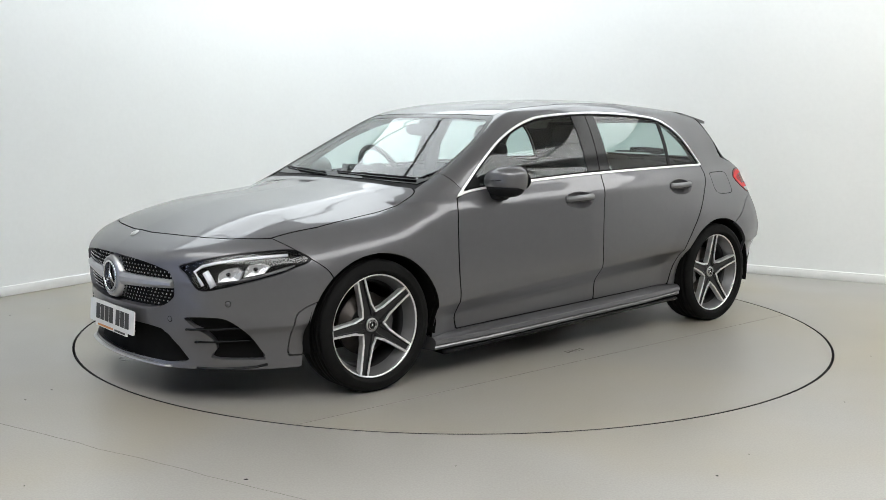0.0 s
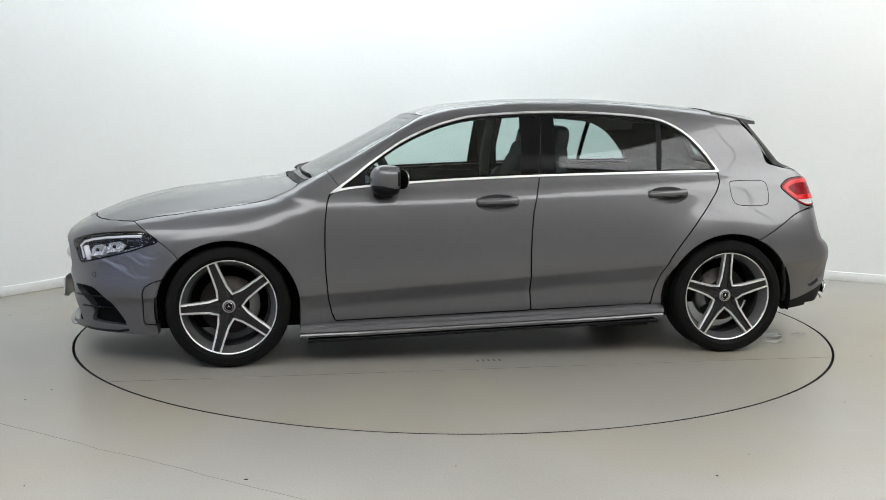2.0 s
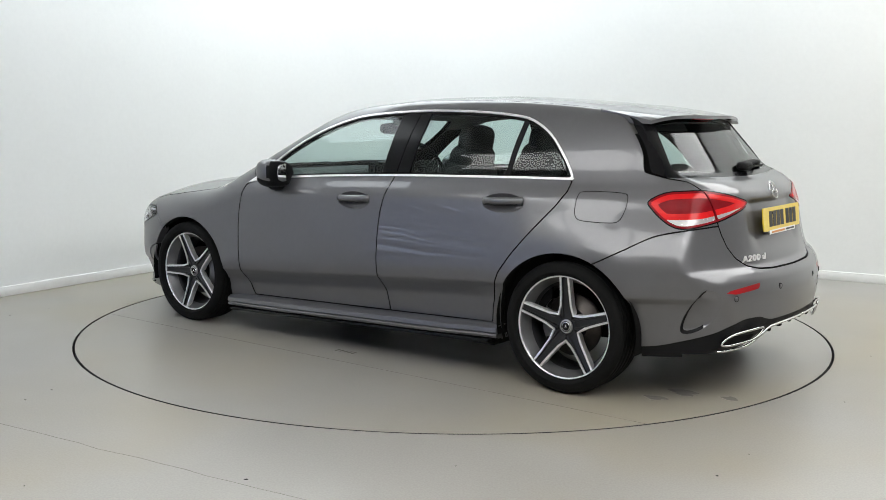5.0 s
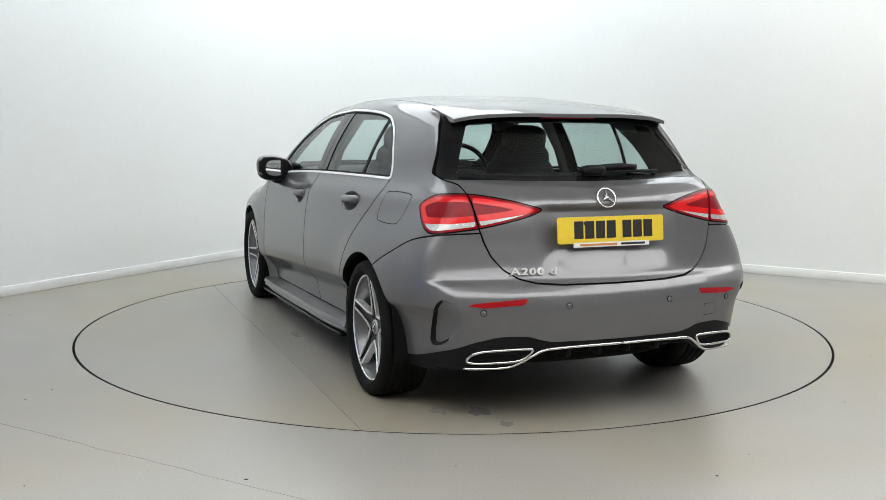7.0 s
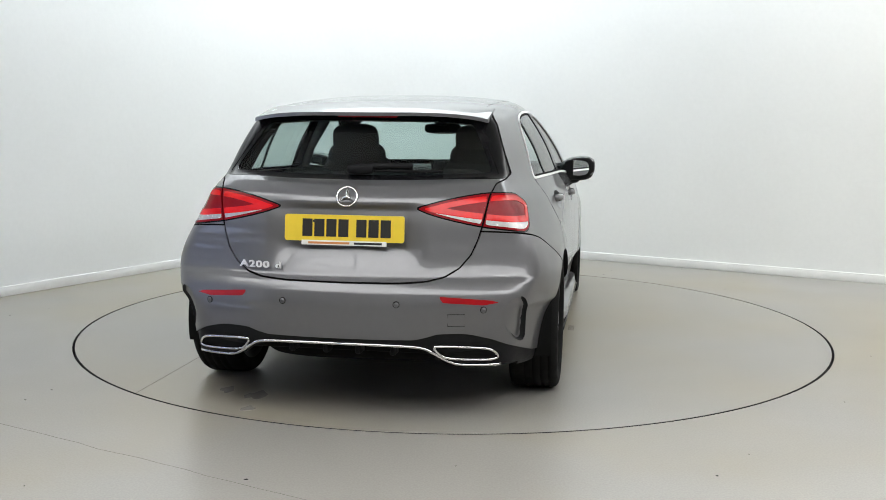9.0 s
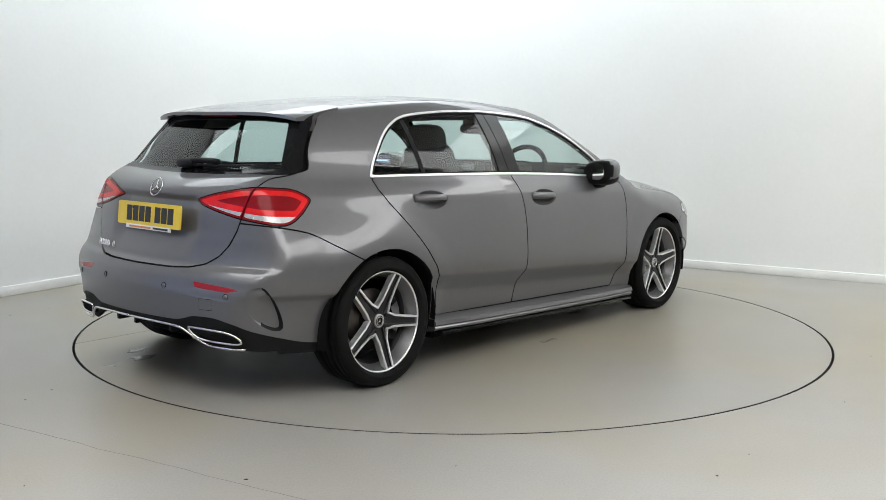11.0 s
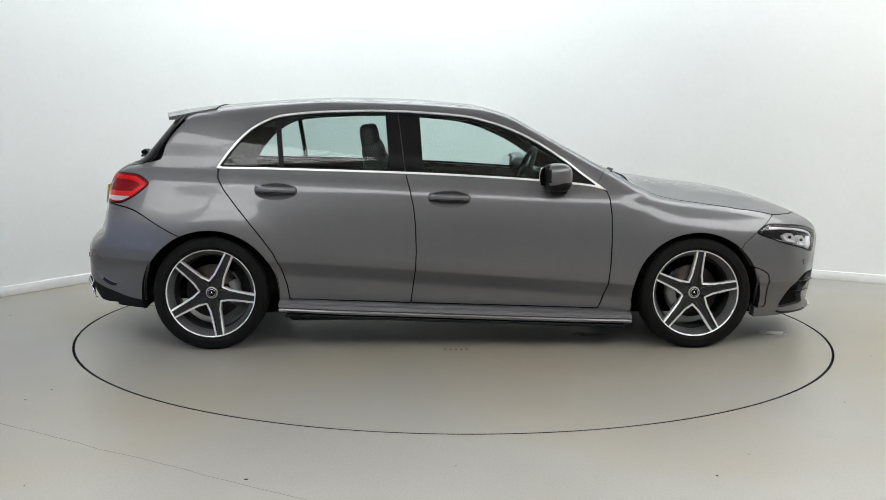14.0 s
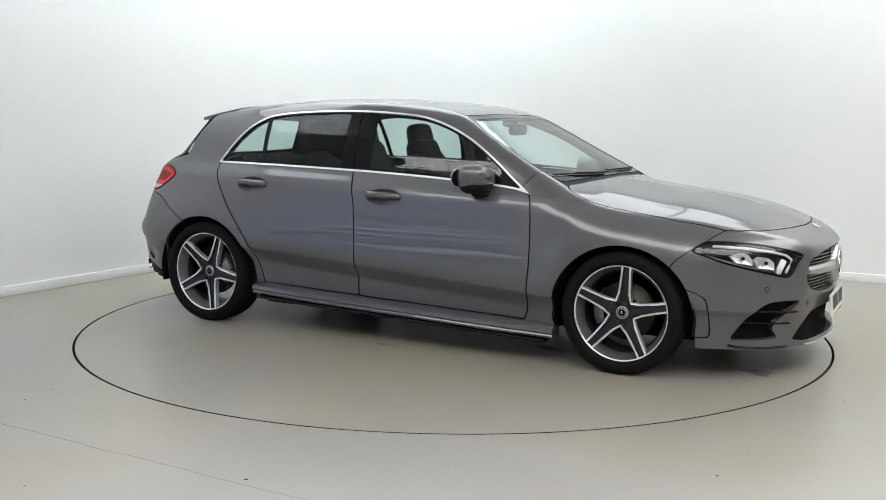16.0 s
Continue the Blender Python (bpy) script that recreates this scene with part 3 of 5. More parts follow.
INTAKE = [(-0.1, 0.345), (0.30, 0.345), (0.385, 0.338), (0.43, 0.315), (0.475, 0.265), (0.515, 0.208), (0.505, 0.196), (0.42, 0.190), (-0.1, 0.182)]
# Wrapped round the corners (degrees about x = 1.3 or x = -1.3; metres up):
LAMP_F = spline([(30.0, 0.632), (33.5, 0.653), (36.8, 0.668), (41, 0.682), (46.3, 0.695), (53, 0.704), (58.5, 0.706), (61.5, 0.690), (64.2, 0.657), (60, 0.629), (56.2, 0.606), (50.5, 0.58), (45.2, 0.558), (41, 0.541), (37.4, 0.528), (35.4, 0.531), (33.9, 0.556), (32.4, 0.597)], 4)
VENT_F = spline([(31.0, 0.400), (34, 0.409), (39, 0.412), (42.5, 0.405), (45.5, 0.372), (47.8, 0.33), (50, 0.27), (51.6, 0.222), (51.0, 0.210), (46, 0.212), (41, 0.214), (38.2, 0.219), (37.4, 0.232), (39.4, 0.27), (37.6, 0.32), (33.4, 0.366)], 4)
LAMP_R = spline([(22.6, 0.912), (28, 0.936), (33.1, 0.953), (39, 0.968), (44.4, 0.977), (50, 0.975), (55, 0.966), (59, 0.940), (60.7, 0.915), (59, 0.878), (57, 0.846), (54.5, 0.818), (51.5, 0.806), (46, 0.817), (40.2, 0.830), (34, 0.851), (28.3, 0.873), (24.5, 0.892)], 4)
VENT_R = spline([(46.8, 0.548), (49.0, 0.495), (50.6, 0.43), (51.4, 0.375), (51.0, 0.345), (49.0, 0.343), (46.0, 0.368), (43.5, 0.41), (42.0, 0.46), (42.0, 0.51), (43.8, 0.54)], 4)


def deg_front(p):
    return np.degrees(np.arctan2(p[:, 1], p[:, 0] - 1.3))


def deg_rear(p):
    return np.degrees(np.arctan2(p[:, 1], -(p[:, 0] + 1.3)))


def wrapped(line, deg, z, radius=0.85):
    k = math.radians(1) * radius
    return outline([(a * k, b) for a, b in line], deg * k, z)


def front_at(y, z):
    """x of the body's front at y, z."""
    p = cast(np.array([[1.2, y, z]], float), np.array([[1.0, 0, 0]]))
    return float(p[0, 0])


def rear_at(y, z):
    p = cast(np.array([[-1.2, y, z]], float), np.array([[-1.0, 0, 0]]))
    return float(p[0, 0])


def side_at(x, z):
    p = cast(np.array([[x, 0.2, z]], float), np.array([[0, 1.0, 0]]))
    return float(p[0, 1])


def recess_normals(s):
    """Normals of a sheet from its own faces."""
    c = np.cross(s.v[s.f[:, 1]] - s.v[s.f[:, 0]], s.v[s.f[:, 2]] - s.v[s.f[:, 0]])
    n = np.zeros_like(s.v)
    for k in range(3):
        np.add.at(n, s.f[:, k], c)
    n /= np.maximum(np.linalg.norm(n, axis=1), 1e-12)[:, None]
    return n * np.sign((n * s.n).sum(1).mean())


HANDLES = ((-0.042, 0.846), (-1.0, 0.882))
car = new("car")
tagged(car, "grey metallic five-door hatchback parked on a turntable", "car")
GAP = 0.0034


def build_body():
    s = shell()
    X = lambda: (s.v[:, 0], s.v[:, 1], s.v[:, 2])
    # underside and wheel openings cut away
    x, y, z = X()
    low = curve([-2.2, -2.0, -1.7, -1.0, 1.0, 1.7, 2.0, 2.3], [0.245, 0.235, 0.215, 0.20, 0.165, 0.164, 0.166, 0.164])
    _, s = s.split(z - low(x))
    for ax, r in ((AXLE, 0.366), (-AXLE, 0.372)):
        x, y, z = X()
        g = np.hypot(x - ax, (z - HUB_Z) * 1.045) - r
        g = np.where(y > 0.45, np.where(z < HUB_Z, np.abs(x - ax) - r, g), 1)
        _, s = s.split(g)
    # the rear edge rises between the exhausts
    x, y, z = X()
    lift = curve([0, 0.30, 0.38, 0.45, 0.52, 0.9], [0.340, 0.336, 0.312, 0.268, 0.252, 0.24])
    _, s = s.split(np.where(x < -1.9, z - lift(y), 1))
    lining = s

    def cut(g, gap=0.0):
        """Takes the piece inside g out of the rest, with an open joint round it."""
        nonlocal s
        if gap:
            piece, _ = s.split(g + gap)
            _, s = s.split(g - gap)
            return piece
        a, s = s.split(g)
        return a

    def both(name, sheet, material, **k):
        for side in (1, -1):
            sheet_ob(name, sheet, material, car, side, **k)

    # side glass with bright trim and black pillar covers
    x, y, z = X()
    side_glass = cut(np.where(y > 0.3, outline(DLO, x, z), 1))
    g = outline(DLO, side_glass.v[:, 0], side_glass.v[:, 2])
    inner, trim = side_glass.split(g + 0.0100)
    both("window_trim", trim, TRIM, rim=0.006, off=0.004, label="bright silver window surround")
    g = outline(DLO, inner.v[:, 0], inner.v[:, 2])
    inner, seal = inner.split(g + 0.020)
    both("window_seal", seal, SEAL_AND_GAP_SHADE, rim=0.006, off=-0.002, label="black rubber seal inside the bright trim")

    def lean(v, top, bottom):
        return v[:, 0] - (bottom + (top - bottom) * (v[:, 2] - 0.99) / 0.31)
    fr, rest = inner.split(-lean(inner.v, -0.205, -0.185))
    pil, rest = rest.split(-lean(rest.v, -0.398, -0.372))
    p1, p2 = pil.split(-lean(pil.v, -0.325, -0.286) + 0.003)
    _, p2 = p2.split(-lean(p2.v, -0.325, -0.286) - 0.003)
    sail, fr = fr.split(0.655 - fr.v[:, 0])
    rr, rest = rest.split(-lean(rest.v, -0.992, -0.958))
    bar, quarter = rest.split(-lean(rest.v, -1.022, -0.986))
    both("front_side_window", fr, GLASS, rim=0, off=-0.004)
    both("mirror_sail_panel", sail, BLACK, rim=0.006, off=-0.002)
    both("pillar_cover", p1, BLACK_GLOSS, rim=0.006)
    both("pillar_cover", p2, BLACK_GLOSS, rim=0.006)
    both("rear_side_window", rr, GLASS_DARK, rim=0, off=-0.004)
    both("window_bar", bar, BLACK, rim=0.006, off=-0.001)
    both("quarter_window", quarter, GLASS_DARK, rim=0, off=-0.004)

    # windscreen with its black edge
    x, y, z = X()
    w = cut(np.where(x > 0.15, outline(SCREEN, y, z), 1))
    g = outline(SCREEN, w.v[:, 1], w.v[:, 2])
    clear, edge = w.split(g + 0.022)
    sheet_ob("windscreen", clear, GLASS, car, 0, rim=0, off=-0.003)
    sheet_ob("windscreen_edge", edge, BLACK_GLOSS, car, 0, rim=0.005, off=-0.002)

    # tail lamps, cut before the tailgate divides them
    x, y, z = X()
    lamp = cut(np.where(x < -1.4, wrapped(LAMP_R, deg_rear(s.v), z), 1))
    g = wrapped(LAMP_R, deg_rear(lamp.v), lamp.v[:, 2])
    lamp, edge = lamp.split(g + 0.006)
    both("tail_lamp_edge", edge, BLACK_GLOSS, rim=0.01, off=-0.001)
    h = outline(HATCH, lamp.v[:, 1], lamp.v[:, 2])
    inner, _ = lamp.split(h + 0.004)
    _, outer = lamp.split(h - 0.004)
    floor_z = curve([22, 28, 40, 48, 57, 62], [0.904, 0.890, 0.864, 0.851, 0.845, 0.860])
    for piece in (inner, outer):
        seam = outline(HATCH, piece.v[:, 1], piece.v[:, 2])
        rim_in = np.maximum(wrapped(LAMP_R, deg_rear(piece.v), piece.v[:, 2]) + 0.015, 0.009 - np.abs(seam))
        piece, margin = piece.split(rim_in)
        both("tail_lamp_margin", margin, RED_DARK, rim=0.014, off=0.002, label="dark red outer edge of the lens")
        d = deg_rear(piece.v)
        strip, red = piece.split(piece.v[:, 2] - floor_z(d))
        gl = wrapped(LAMP_R, deg_rear(red.v), red.v[:, 2])
        inside = np.maximum(gl + 0.036, floor_z(deg_rear(red.v)) + 0.026 - red.v[:, 2])
        core, bright = red.split(inside)
        both("tail_lamp", bright, RED, rim=0.014, off=0.003, label="glossy red tail lamp lens")
        if len(core.f):
            both("tail_lamp_core", core, RED_DARK, rim=0.01, off=0.001, label="darker red middle of the lens")
        both("reversing_lamp", strip, LENS_WHITE, rim=0.014, off=0.002, label="clear ribbed lens")

    # tailgate, its glass and black side fins
    x, y, z = X()
    gate = cut(np.where(x < -1.25, np.maximum(outline(HATCH, y, z), x + 1.365), 1), GAP)
    gv = gate.v
    glass, gate = gate.split(np.where(gv[:, 0] < -1.4, outline(REAR_GLASS, gv[:, 1], gv[:, 2]), 1))
    g = outline(REAR_GLASS, glass.v[:, 1], glass.v[:, 2])
    clear, edge = glass.split(g + 0.020)
    sheet_ob("rear_window", clear, GLASS_DARK, car, 0, rim=0, off=-0.003)
    sheet_ob("rear_window_edge", edge, BLACK_GLOSS, car, 0, rim=0.004, off=-0.001)
    gv = gate.v
    fin, gate = gate.split(np.maximum(np.maximum(1.028 - gv[:, 2], gv[:, 2] - 1.312 + 0.02 * (gv[:, 1] < 0)), 0.45 - gv[:, 1]))
    both("tailgate_fin", fin, BLACK_GLOSS, rim=0.004, off=0.001, label="black gloss fin beside the rear window")
    sheet_ob("tailgate", gate, PAINT, car, 0, hem=SEAL_AND_GAP_SHADE)

    # bonnet
    x, y, z = X()
    BON = [(2.128, -0.1), (2.124, 0.1), (2.108, 0.22), (2.085, 0.36), (2.045, 0.49), (1.98, 0.60), (1.90, 0.68), (1.84, 0.718), (1.62, 0.747), (1.354, 0.735), (1.19, 0.736), (1.10, 0.738),
           (1.05, 0.734), (1.015, 0.716), (0.998, 0.67), (1.02, 0.55), (1.05, 0.30), (1.06, -0.1)]
    top = cut(np.where(z > 0.66, outline(BON, x, y), 1), GAP)
    sheet_ob("bonnet", top, PAINT, car, 0, hem=SEAL_AND_GAP_SHADE)
    x, y, z = X()
    cowl = cut(np.maximum(np.maximum(0.90 - x, y - 0.70), np.maximum(x - 1.075, 0.93 - z)))
    sheet_ob("cowl", cowl, BLACK, car, 0, rim=0.01, off=-0.006)

    # recesses behind the door handles
    for cx, cz in HANDLES:
        x, y, z = X()
        oval = (np.hypot((x - cx) / 0.118, (z - cz) / 0.046) - 1) * 0.05
        cup = cut(np.where((y > 0.3) & (oval < 0.08), oval, 0.08))
        dip = np.clip(1 - np.hypot((cup.v[:, 0] - cx) / 0.118, (cup.v[:, 2] - cz) / 0.046) ** 2, 0, 1) ** 0.7 * 0.030
        cup.v = cup.v - cup.n * dip[:, None]
        both("handle_recess", Sheet(cup.v, recess_normals(cup), cup.f), PAINT, rim=0)

    # doors
    for name, line in (("front_door", DOOR_F), ("rear_door", DOOR_R)):
        x, y, z = X()
        both(name, cut(np.where(y > 0.3, outline(line, x, z), 1), GAP), PAINT, hem=SEAL_AND_GAP_SHADE, rim=0.02)
    # fuel flap
    x, y, z = X()
    patch, _ = s.split(np.where(y > 0.3, outline(FLAP, x, z), 1) - 0.0016)
    sheet_ob("rear_wing_infill", patch, PAINT, car, -1, rim=0)
    x, y, z = X()
    flap = cut(np.where(y > 0.3, outline(FLAP, x, z), 1), 0.0016)
    sheet_ob("fuel_flap", flap, PAINT, car, 1, rim=0.006, hem=SEAL_AND_GAP_SHADE)

    # head lamps: a clear cover over a dark bowl
    x, y, z = X()
    lamp = cut(np.where(x > 1.5, wrapped(LAMP_F, deg_front(s.v), z), 1), 0.0012)
    g = wrapped(LAMP_F, deg_front(lamp.v), lamp.v[:, 2])
    clear, edge = lamp.split(g + 0.007)
    for side in (1, -1):
        head = sheet_ob("head_lamp", lamp.moved(-0.045), BLACK_GLOSS, car, side, rim=0, label="head lamp with a clear cover and silver reflectors")
        sheet_ob("lamp_cover", clear, CLEAR, head, side, rim=0)
        sheet_ob("lamp_edge", edge, BLACK_GLOSS, head, side, rim=0.05)
        build_head_lamp(head, side)

    # front openings
    x, y, z = X()
    gr = cut(np.where(x > 1.8, outline(GRILLE, y, z), 1))
    x, y, z = X()
    it = cut(np.where(x > 1.8, outline(INTAKE, y, z), 1))
    x, y, z = X()
    vent = cut(np.where(x > 1.6, wrapped(VENT_F, deg_front(s.v), z), 1))
    sheet_ob("grille_backing", gr.moved(-0.035), BLACK, car, 0, rim=0)
    sheet_ob("lower_intake", it.moved(-0.05), BLACK, car, 0, rim=0)
    both("bumper_vent", vent.moved(-0.035), BLACK_GLOSS, rim=0)
    # rear openings
    x, y, z = X()
    rv = cut(np.where(x < -1.5, wrapped(VENT_R, deg_rear(s.v), z), 1))
    g = wrapped(VENT_R, deg_rear(rv.v), rv.v[:, 2])
    dip = 0.024 * np.clip((deg_rear(rv.v) - 42.0) / 8.5, 0, 1) * np.clip(-g / 0.012, 0, 1) ** 0.7
    rv.v = rv.v - rv.n * dip[:, None]
    lip = np.where(deg_rear(rv.v) > 45.5, -0.011 - g, 1)
    slit, rv = Sheet(rv.v, recess_normals(rv), rv.f).split(lip)
    both("recess_lip", slit, BLACK, rim=0, label="black inner edge of the bumper recess")
    both("rear_bumper_recess", Sheet(rv.v, recess_normals(rv), rv.f), PAINT, rim=0)
    x, y, z = X()
    skirt = curve([-0.1, 0.30, 0.36, 0.42, 0.50, 0.62, 0.70, 0.80, 0.9], [0.372, 0.372, 0.382, 0.398, 0.400, 0.378, 0.338, 0.268, 0.20])
    dif = cut(np.where(x < -1.72, z - skirt(y), 1))
    sheet_ob("diffuser", dif, BLACK, car, 0, rim=0.02, off=-0.008, label="matt black rear diffuser")

    REFL = [(0.690, 0.534), (0.415, 0.556), (0.435, 0.530), (0.60, 0.519)]
    x, y, z = X()
    ref = cut(np.where(x < -1.9, outline(REFL, y, z), 1))
    both("rear_reflector", ref, RED_MID, rim=0.006, off=0.001, label="slim red reflector")
    OUTLET = [(1.690, 0.468), (1.745, 0.450), (1.785, 0.425), (1.795, 0.395), (1.800, 0.24), (1.790, 0.222), (1.60, 0.218), (1.6, 0.47)]
    x, y, z = X()
    both("arch_outlet", cut(np.where((y > 0.3) & (x > 1.5), outline(OUTLET, x, z), 1), 0.003), PAINT, rim=0.012, off=-0.004)

    # bumpers, wings, roof and sides
    x, y, z = X()
    seam = curve([0.55, 0.60, 0.68, 0.76], [1.60, 1.632, 1.735, 1.85])
    fb = cut(seam(z) - x, GAP)
    sheet_ob("front_bumper", fb, PAINT, car, 0, rim=0.05)
    x, y, z = X()
    rs = curve([-2.2, -1.95, -1.80, -1.66, -1.56, -1.45], [0.84, 0.81, 0.778, 0.705, 0.652, 0.60])
    rb = cut(np.where(x < -1.42, z - rs(x), 1), GAP)
    sheet_ob("rear_bumper", rb, PAINT, car, 0, rim=0.02)
    x, y, z = X()
    wing = cut(np.maximum(0.78 - x, z - 1.01 - 1.3 * (x - 0.85)) * 0.7, 0.0015)
    both("front_wing", wing, PAINT, hem=SEAL_AND_GAP_SHADE)
    x, y, z = X()
    rf = cut(np.maximum(np.maximum(y - 0.535 + 0.03 * step(-0.6, -1.4, x), 1.2 - z), x - 0.45), 0.0018)
    sheet_ob("roof", rf, PAINT, car, 0, rim=0.008, hem=SEAL_AND_GAP_SHADE)
    both("body_side", s, PAINT, hem=SEAL_AND_GAP_SHADE, rim=0.02)

    # dark lining inside, with the windows left open
    lin = lining
    v = lin.v
    _, lin = lin.split(np.where(v[:, 1] > 0.3, outline(DLO, v[:, 0], v[:, 2]) + 0.012, 1))
    v = lin.v
    _, lin = lin.split(np.where(v[:, 0] > 0.15, outline(SCREEN, v[:, 1], v[:, 2]) + 0.012, 1))
    v = lin.v
    _, lin = lin.split(np.where(v[:, 0] < -1.4, outline(REAR_GLASS, v[:, 1], v[:, 2]) + 0.012, 1))
    up, down = lin.split(1.24 - lin.v[:, 2])
    sheet_ob("headlining", up.moved(-0.028), HEADLINER, car, 0, rim=0)
    v = down.v
    sheet_ob("inner_trim", Sheet(down.v - down.n * np.where(np.abs(v[:, 0]) < 3, 0.032, 0)[:, None], down.n, down.f), LINER, car, 0, rim=0)


def build_head_lamp(head, side):
    """Light guides and two lens units inside a head lamp, on the body's own curve."""
    def at(deg, z, depth):
        a = math.radians(deg)
        p = cast(np.array([[1.3, 0, z]]), np.array([[math.cos(a), math.sin(a), 0]]))
        q = p - normals(p) * depth
        return (float(q[0, 0]), side * float(q[0, 1]), float(q[0, 2]))
    part("light_guide", tube([at(d, z, 0.018) for d, z in ((36.2, 0.548), (35.2, 0.575), (34.0, 0.612), (36.0, 0.640), (40, 0.659), (46, 0.676), (53, 0.687), (58, 0.689))], 0.007, 8), LIGHT_GUIDE, head, "white light guide")
    part("light_guide", tube([at(d, z, 0.022) for d, z in ((39.0, 0.545), (38.0, 0.578), (36.8, 0.612))], 0.016, 10), LIGHT_GUIDE, head, "white light guide")
    # faceted silver lens units
    for line, mid in ((((40.2, 0.566), (45.6, 0.578), (46.6, 0.618), (45.0, 0.638), (42.2, 0.630), (40.4, 0.604)), (43.0, 0.602)),
                      (((46.9, 0.590), (52.0, 0.606), (53.4, 0.640), (51.0, 0.657), (48.2, 0.650), (47.2, 0.622)), (49.8, 0.628))):
        k, v, f = len(line), [], []
        for depth, grow in ((0.040, 1.15), (0.018, 0.98), (0.028, 0.45)):
            v += [at(mid[0] + (d - mid[0]) * grow, mid[1] + (z - mid[1]) * grow, depth) for d, z in line]
        v.append(at(*mid, 0.030))
        for q in (0, 1):
            f += [(q * k + i, q * k + (i + 1) % k, (q + 1) * k + (i + 1) % k, (q + 1) * k + i) for i in range(k)]
        f += [(2 * k + i, 2 * k + (i + 1) % k, 3 * k) for i in range(k)]
        bm = from_arrays(v, f)
        bmesh.ops.recalc_face_normals(bm, faces=bm.faces)
        part("reflector", bm, REFLECTOR, head, "silver faceted lens unit", flat=True)
        part("lens", pillow(*at(*mid, 0.020), 0.010, 0.010, 0.009, 1.0, 14, 8), BLACK_GLOSS, head)
    part("lamp_bezel", tube([at(d, z, 0.03) for d, z in ((39, 0.555), (46, 0.575), (53, 0.60), (60, 0.635))], 0.008, 8), ALLOY, head)


build_body()


# ---- wheels ----
def wheel(turn):
    """A wheel about the y axis, its face towards +y."""
    w = part("wheel", lathe([(0.246, 0.075), (0.250, 0.085), (0.243, 0.086), (0.238, 0.072), (0.222, 0.045), (0.214, 0.022)], 64), ALLOY, car, "alloy wheel with five twin spokes and machined faces")
    part("wheel_barrel", lathe([(0.214, 0.022), (0.207, 0.012), (0.204, 0.0), (0.200, -0.08), (0.235, -0.10), (0.246, -0.105)], 64), DARK_ALLOY, w, "dark inner barrel of the wheel")
    tread = [(0.246, -0.105), (0.262, -0.113), (0.288, -0.116), (0.304, -0.110), (TYRE_R - 0.003, -0.092)]
    for k in (-0.055, -0.018, 0.018, 0.055):
        tread += [(TYRE_R, k - 0.014), (TYRE_R, k + 0.010), (TYRE_R - 0.006, k + 0.012), (TYRE_R - 0.006, k + 0.016)]
    tread += [(TYRE_R, 0.075), (TYRE_R - 0.003, 0.088), (0.306, 0.102), (0.299, 0.106), (0.297, 0.108), (0.284, 0.112), (0.270, 0.111), (0.268, 0.112), (0.262, 0.109), (0.251, 0.096), (0.246, 0.085)]
    part("tyre", lathe(tread, 80), RUBBER, w, "black road tyre")
    part("rim_lip", lathe([(0.2465, 0.084), (0.249, 0.088), (0.243, 0.0885), (0.240, 0.084)], 72), MACHINED, w, "bright machined rim edge")
    dish = lambda r: 0.052 + 0.030 * (r / 0.24) ** 1.5    # the spokes lean outwards to the rim
    for k in range(5):
        a0 = math.radians(turn + 72 * k)
        ca, sa = math.cos(a0), math.sin(a0)

        def spin(along, across, h, ca=ca, sa=sa):
            return (ca * along - sa * across, h, sa * along + ca * across)
        # spoke: a tapered bar, dark in the middle
        st = [(0.040, 0.030), (0.075, 0.034), (0.10, 0.031), (0.17, 0.027), (0.241, 0.0245)]
        v, f = [], []
        for r, hw in st:
            for q, dz in ((-hw, -0.028), (-hw, 0.0), (-hw * 0.55, 0.0), (-hw * 0.45, -0.008), (hw * 0.45, -0.008), (hw * 0.55, 0.0), (hw, 0.0), (hw, -0.028)):
                v.append(spin(r, q, dish(r) + dz))
        for i in range(len(st) - 1):
            for j in range(7):
                f.append((i * 8 + j, i * 8 + j + 1, i * 8 + j + 9, i * 8 + j + 8))
        bm = from_arrays(v, f)
        bmesh.ops.recalc_face_normals(bm, faces=bm.faces)
        part("spoke", bm, DARK_ALLOY, w, flat=True)
        # bright machined edge from this spoke round the valley to the next
        a1 = math.radians(turn + 72 * (k + 1))
        mid = (a0 + a1) / 2
        v, f = [], []
        path = []
        for r, hw in ((0.240, 0.0245), (0.205, 0.0258), (0.17, 0.027), (0.13, 0.0295), (0.100, 0.0315), (0.086, 0.036)):
            path.append((r * math.cos(a0) - hw * math.sin(a0), r * math.sin(a0) + hw * math.cos(a0)))
        path.append((0.072 * math.cos(mid), 0.072 * math.sin(mid)))
        for r, hw in ((0.086, 0.036), (0.100, 0.0315), (0.13, 0.0295), (0.17, 0.027), (0.205, 0.0258), (0.240, 0.0245)):
            path.append((r * math.cos(a1) + hw * math.sin(a1), r * math.sin(a1) - hw * math.cos(a1)))
        q = [Vector(p) for p in path]
        n = len(q)
        for i, p in enumerate(q):
            d = (q[min(i + 1, n - 1)] - q[max(i - 1, 0)]).normalized()
            s = Vector((-d.y, d.x))
            h = dish(p.length)
            for off, dz in ((-0.0015, -0.030), (-0.0015, 0.003), (0.0080, 0.005), (0.0100, -0.004)):
                c = p + s * off
                v.append((c.x, h + dz, c.y))
        for i in range(n - 1):
            for j in range(3):
                f.append((i * 4 + j, i * 4 + j + 1, i * 4 + j + 5, i * 4 + j + 4))
        bm = from_arrays(v, f)
        bmesh.ops.recalc_face_normals(bm, faces=bm.faces)
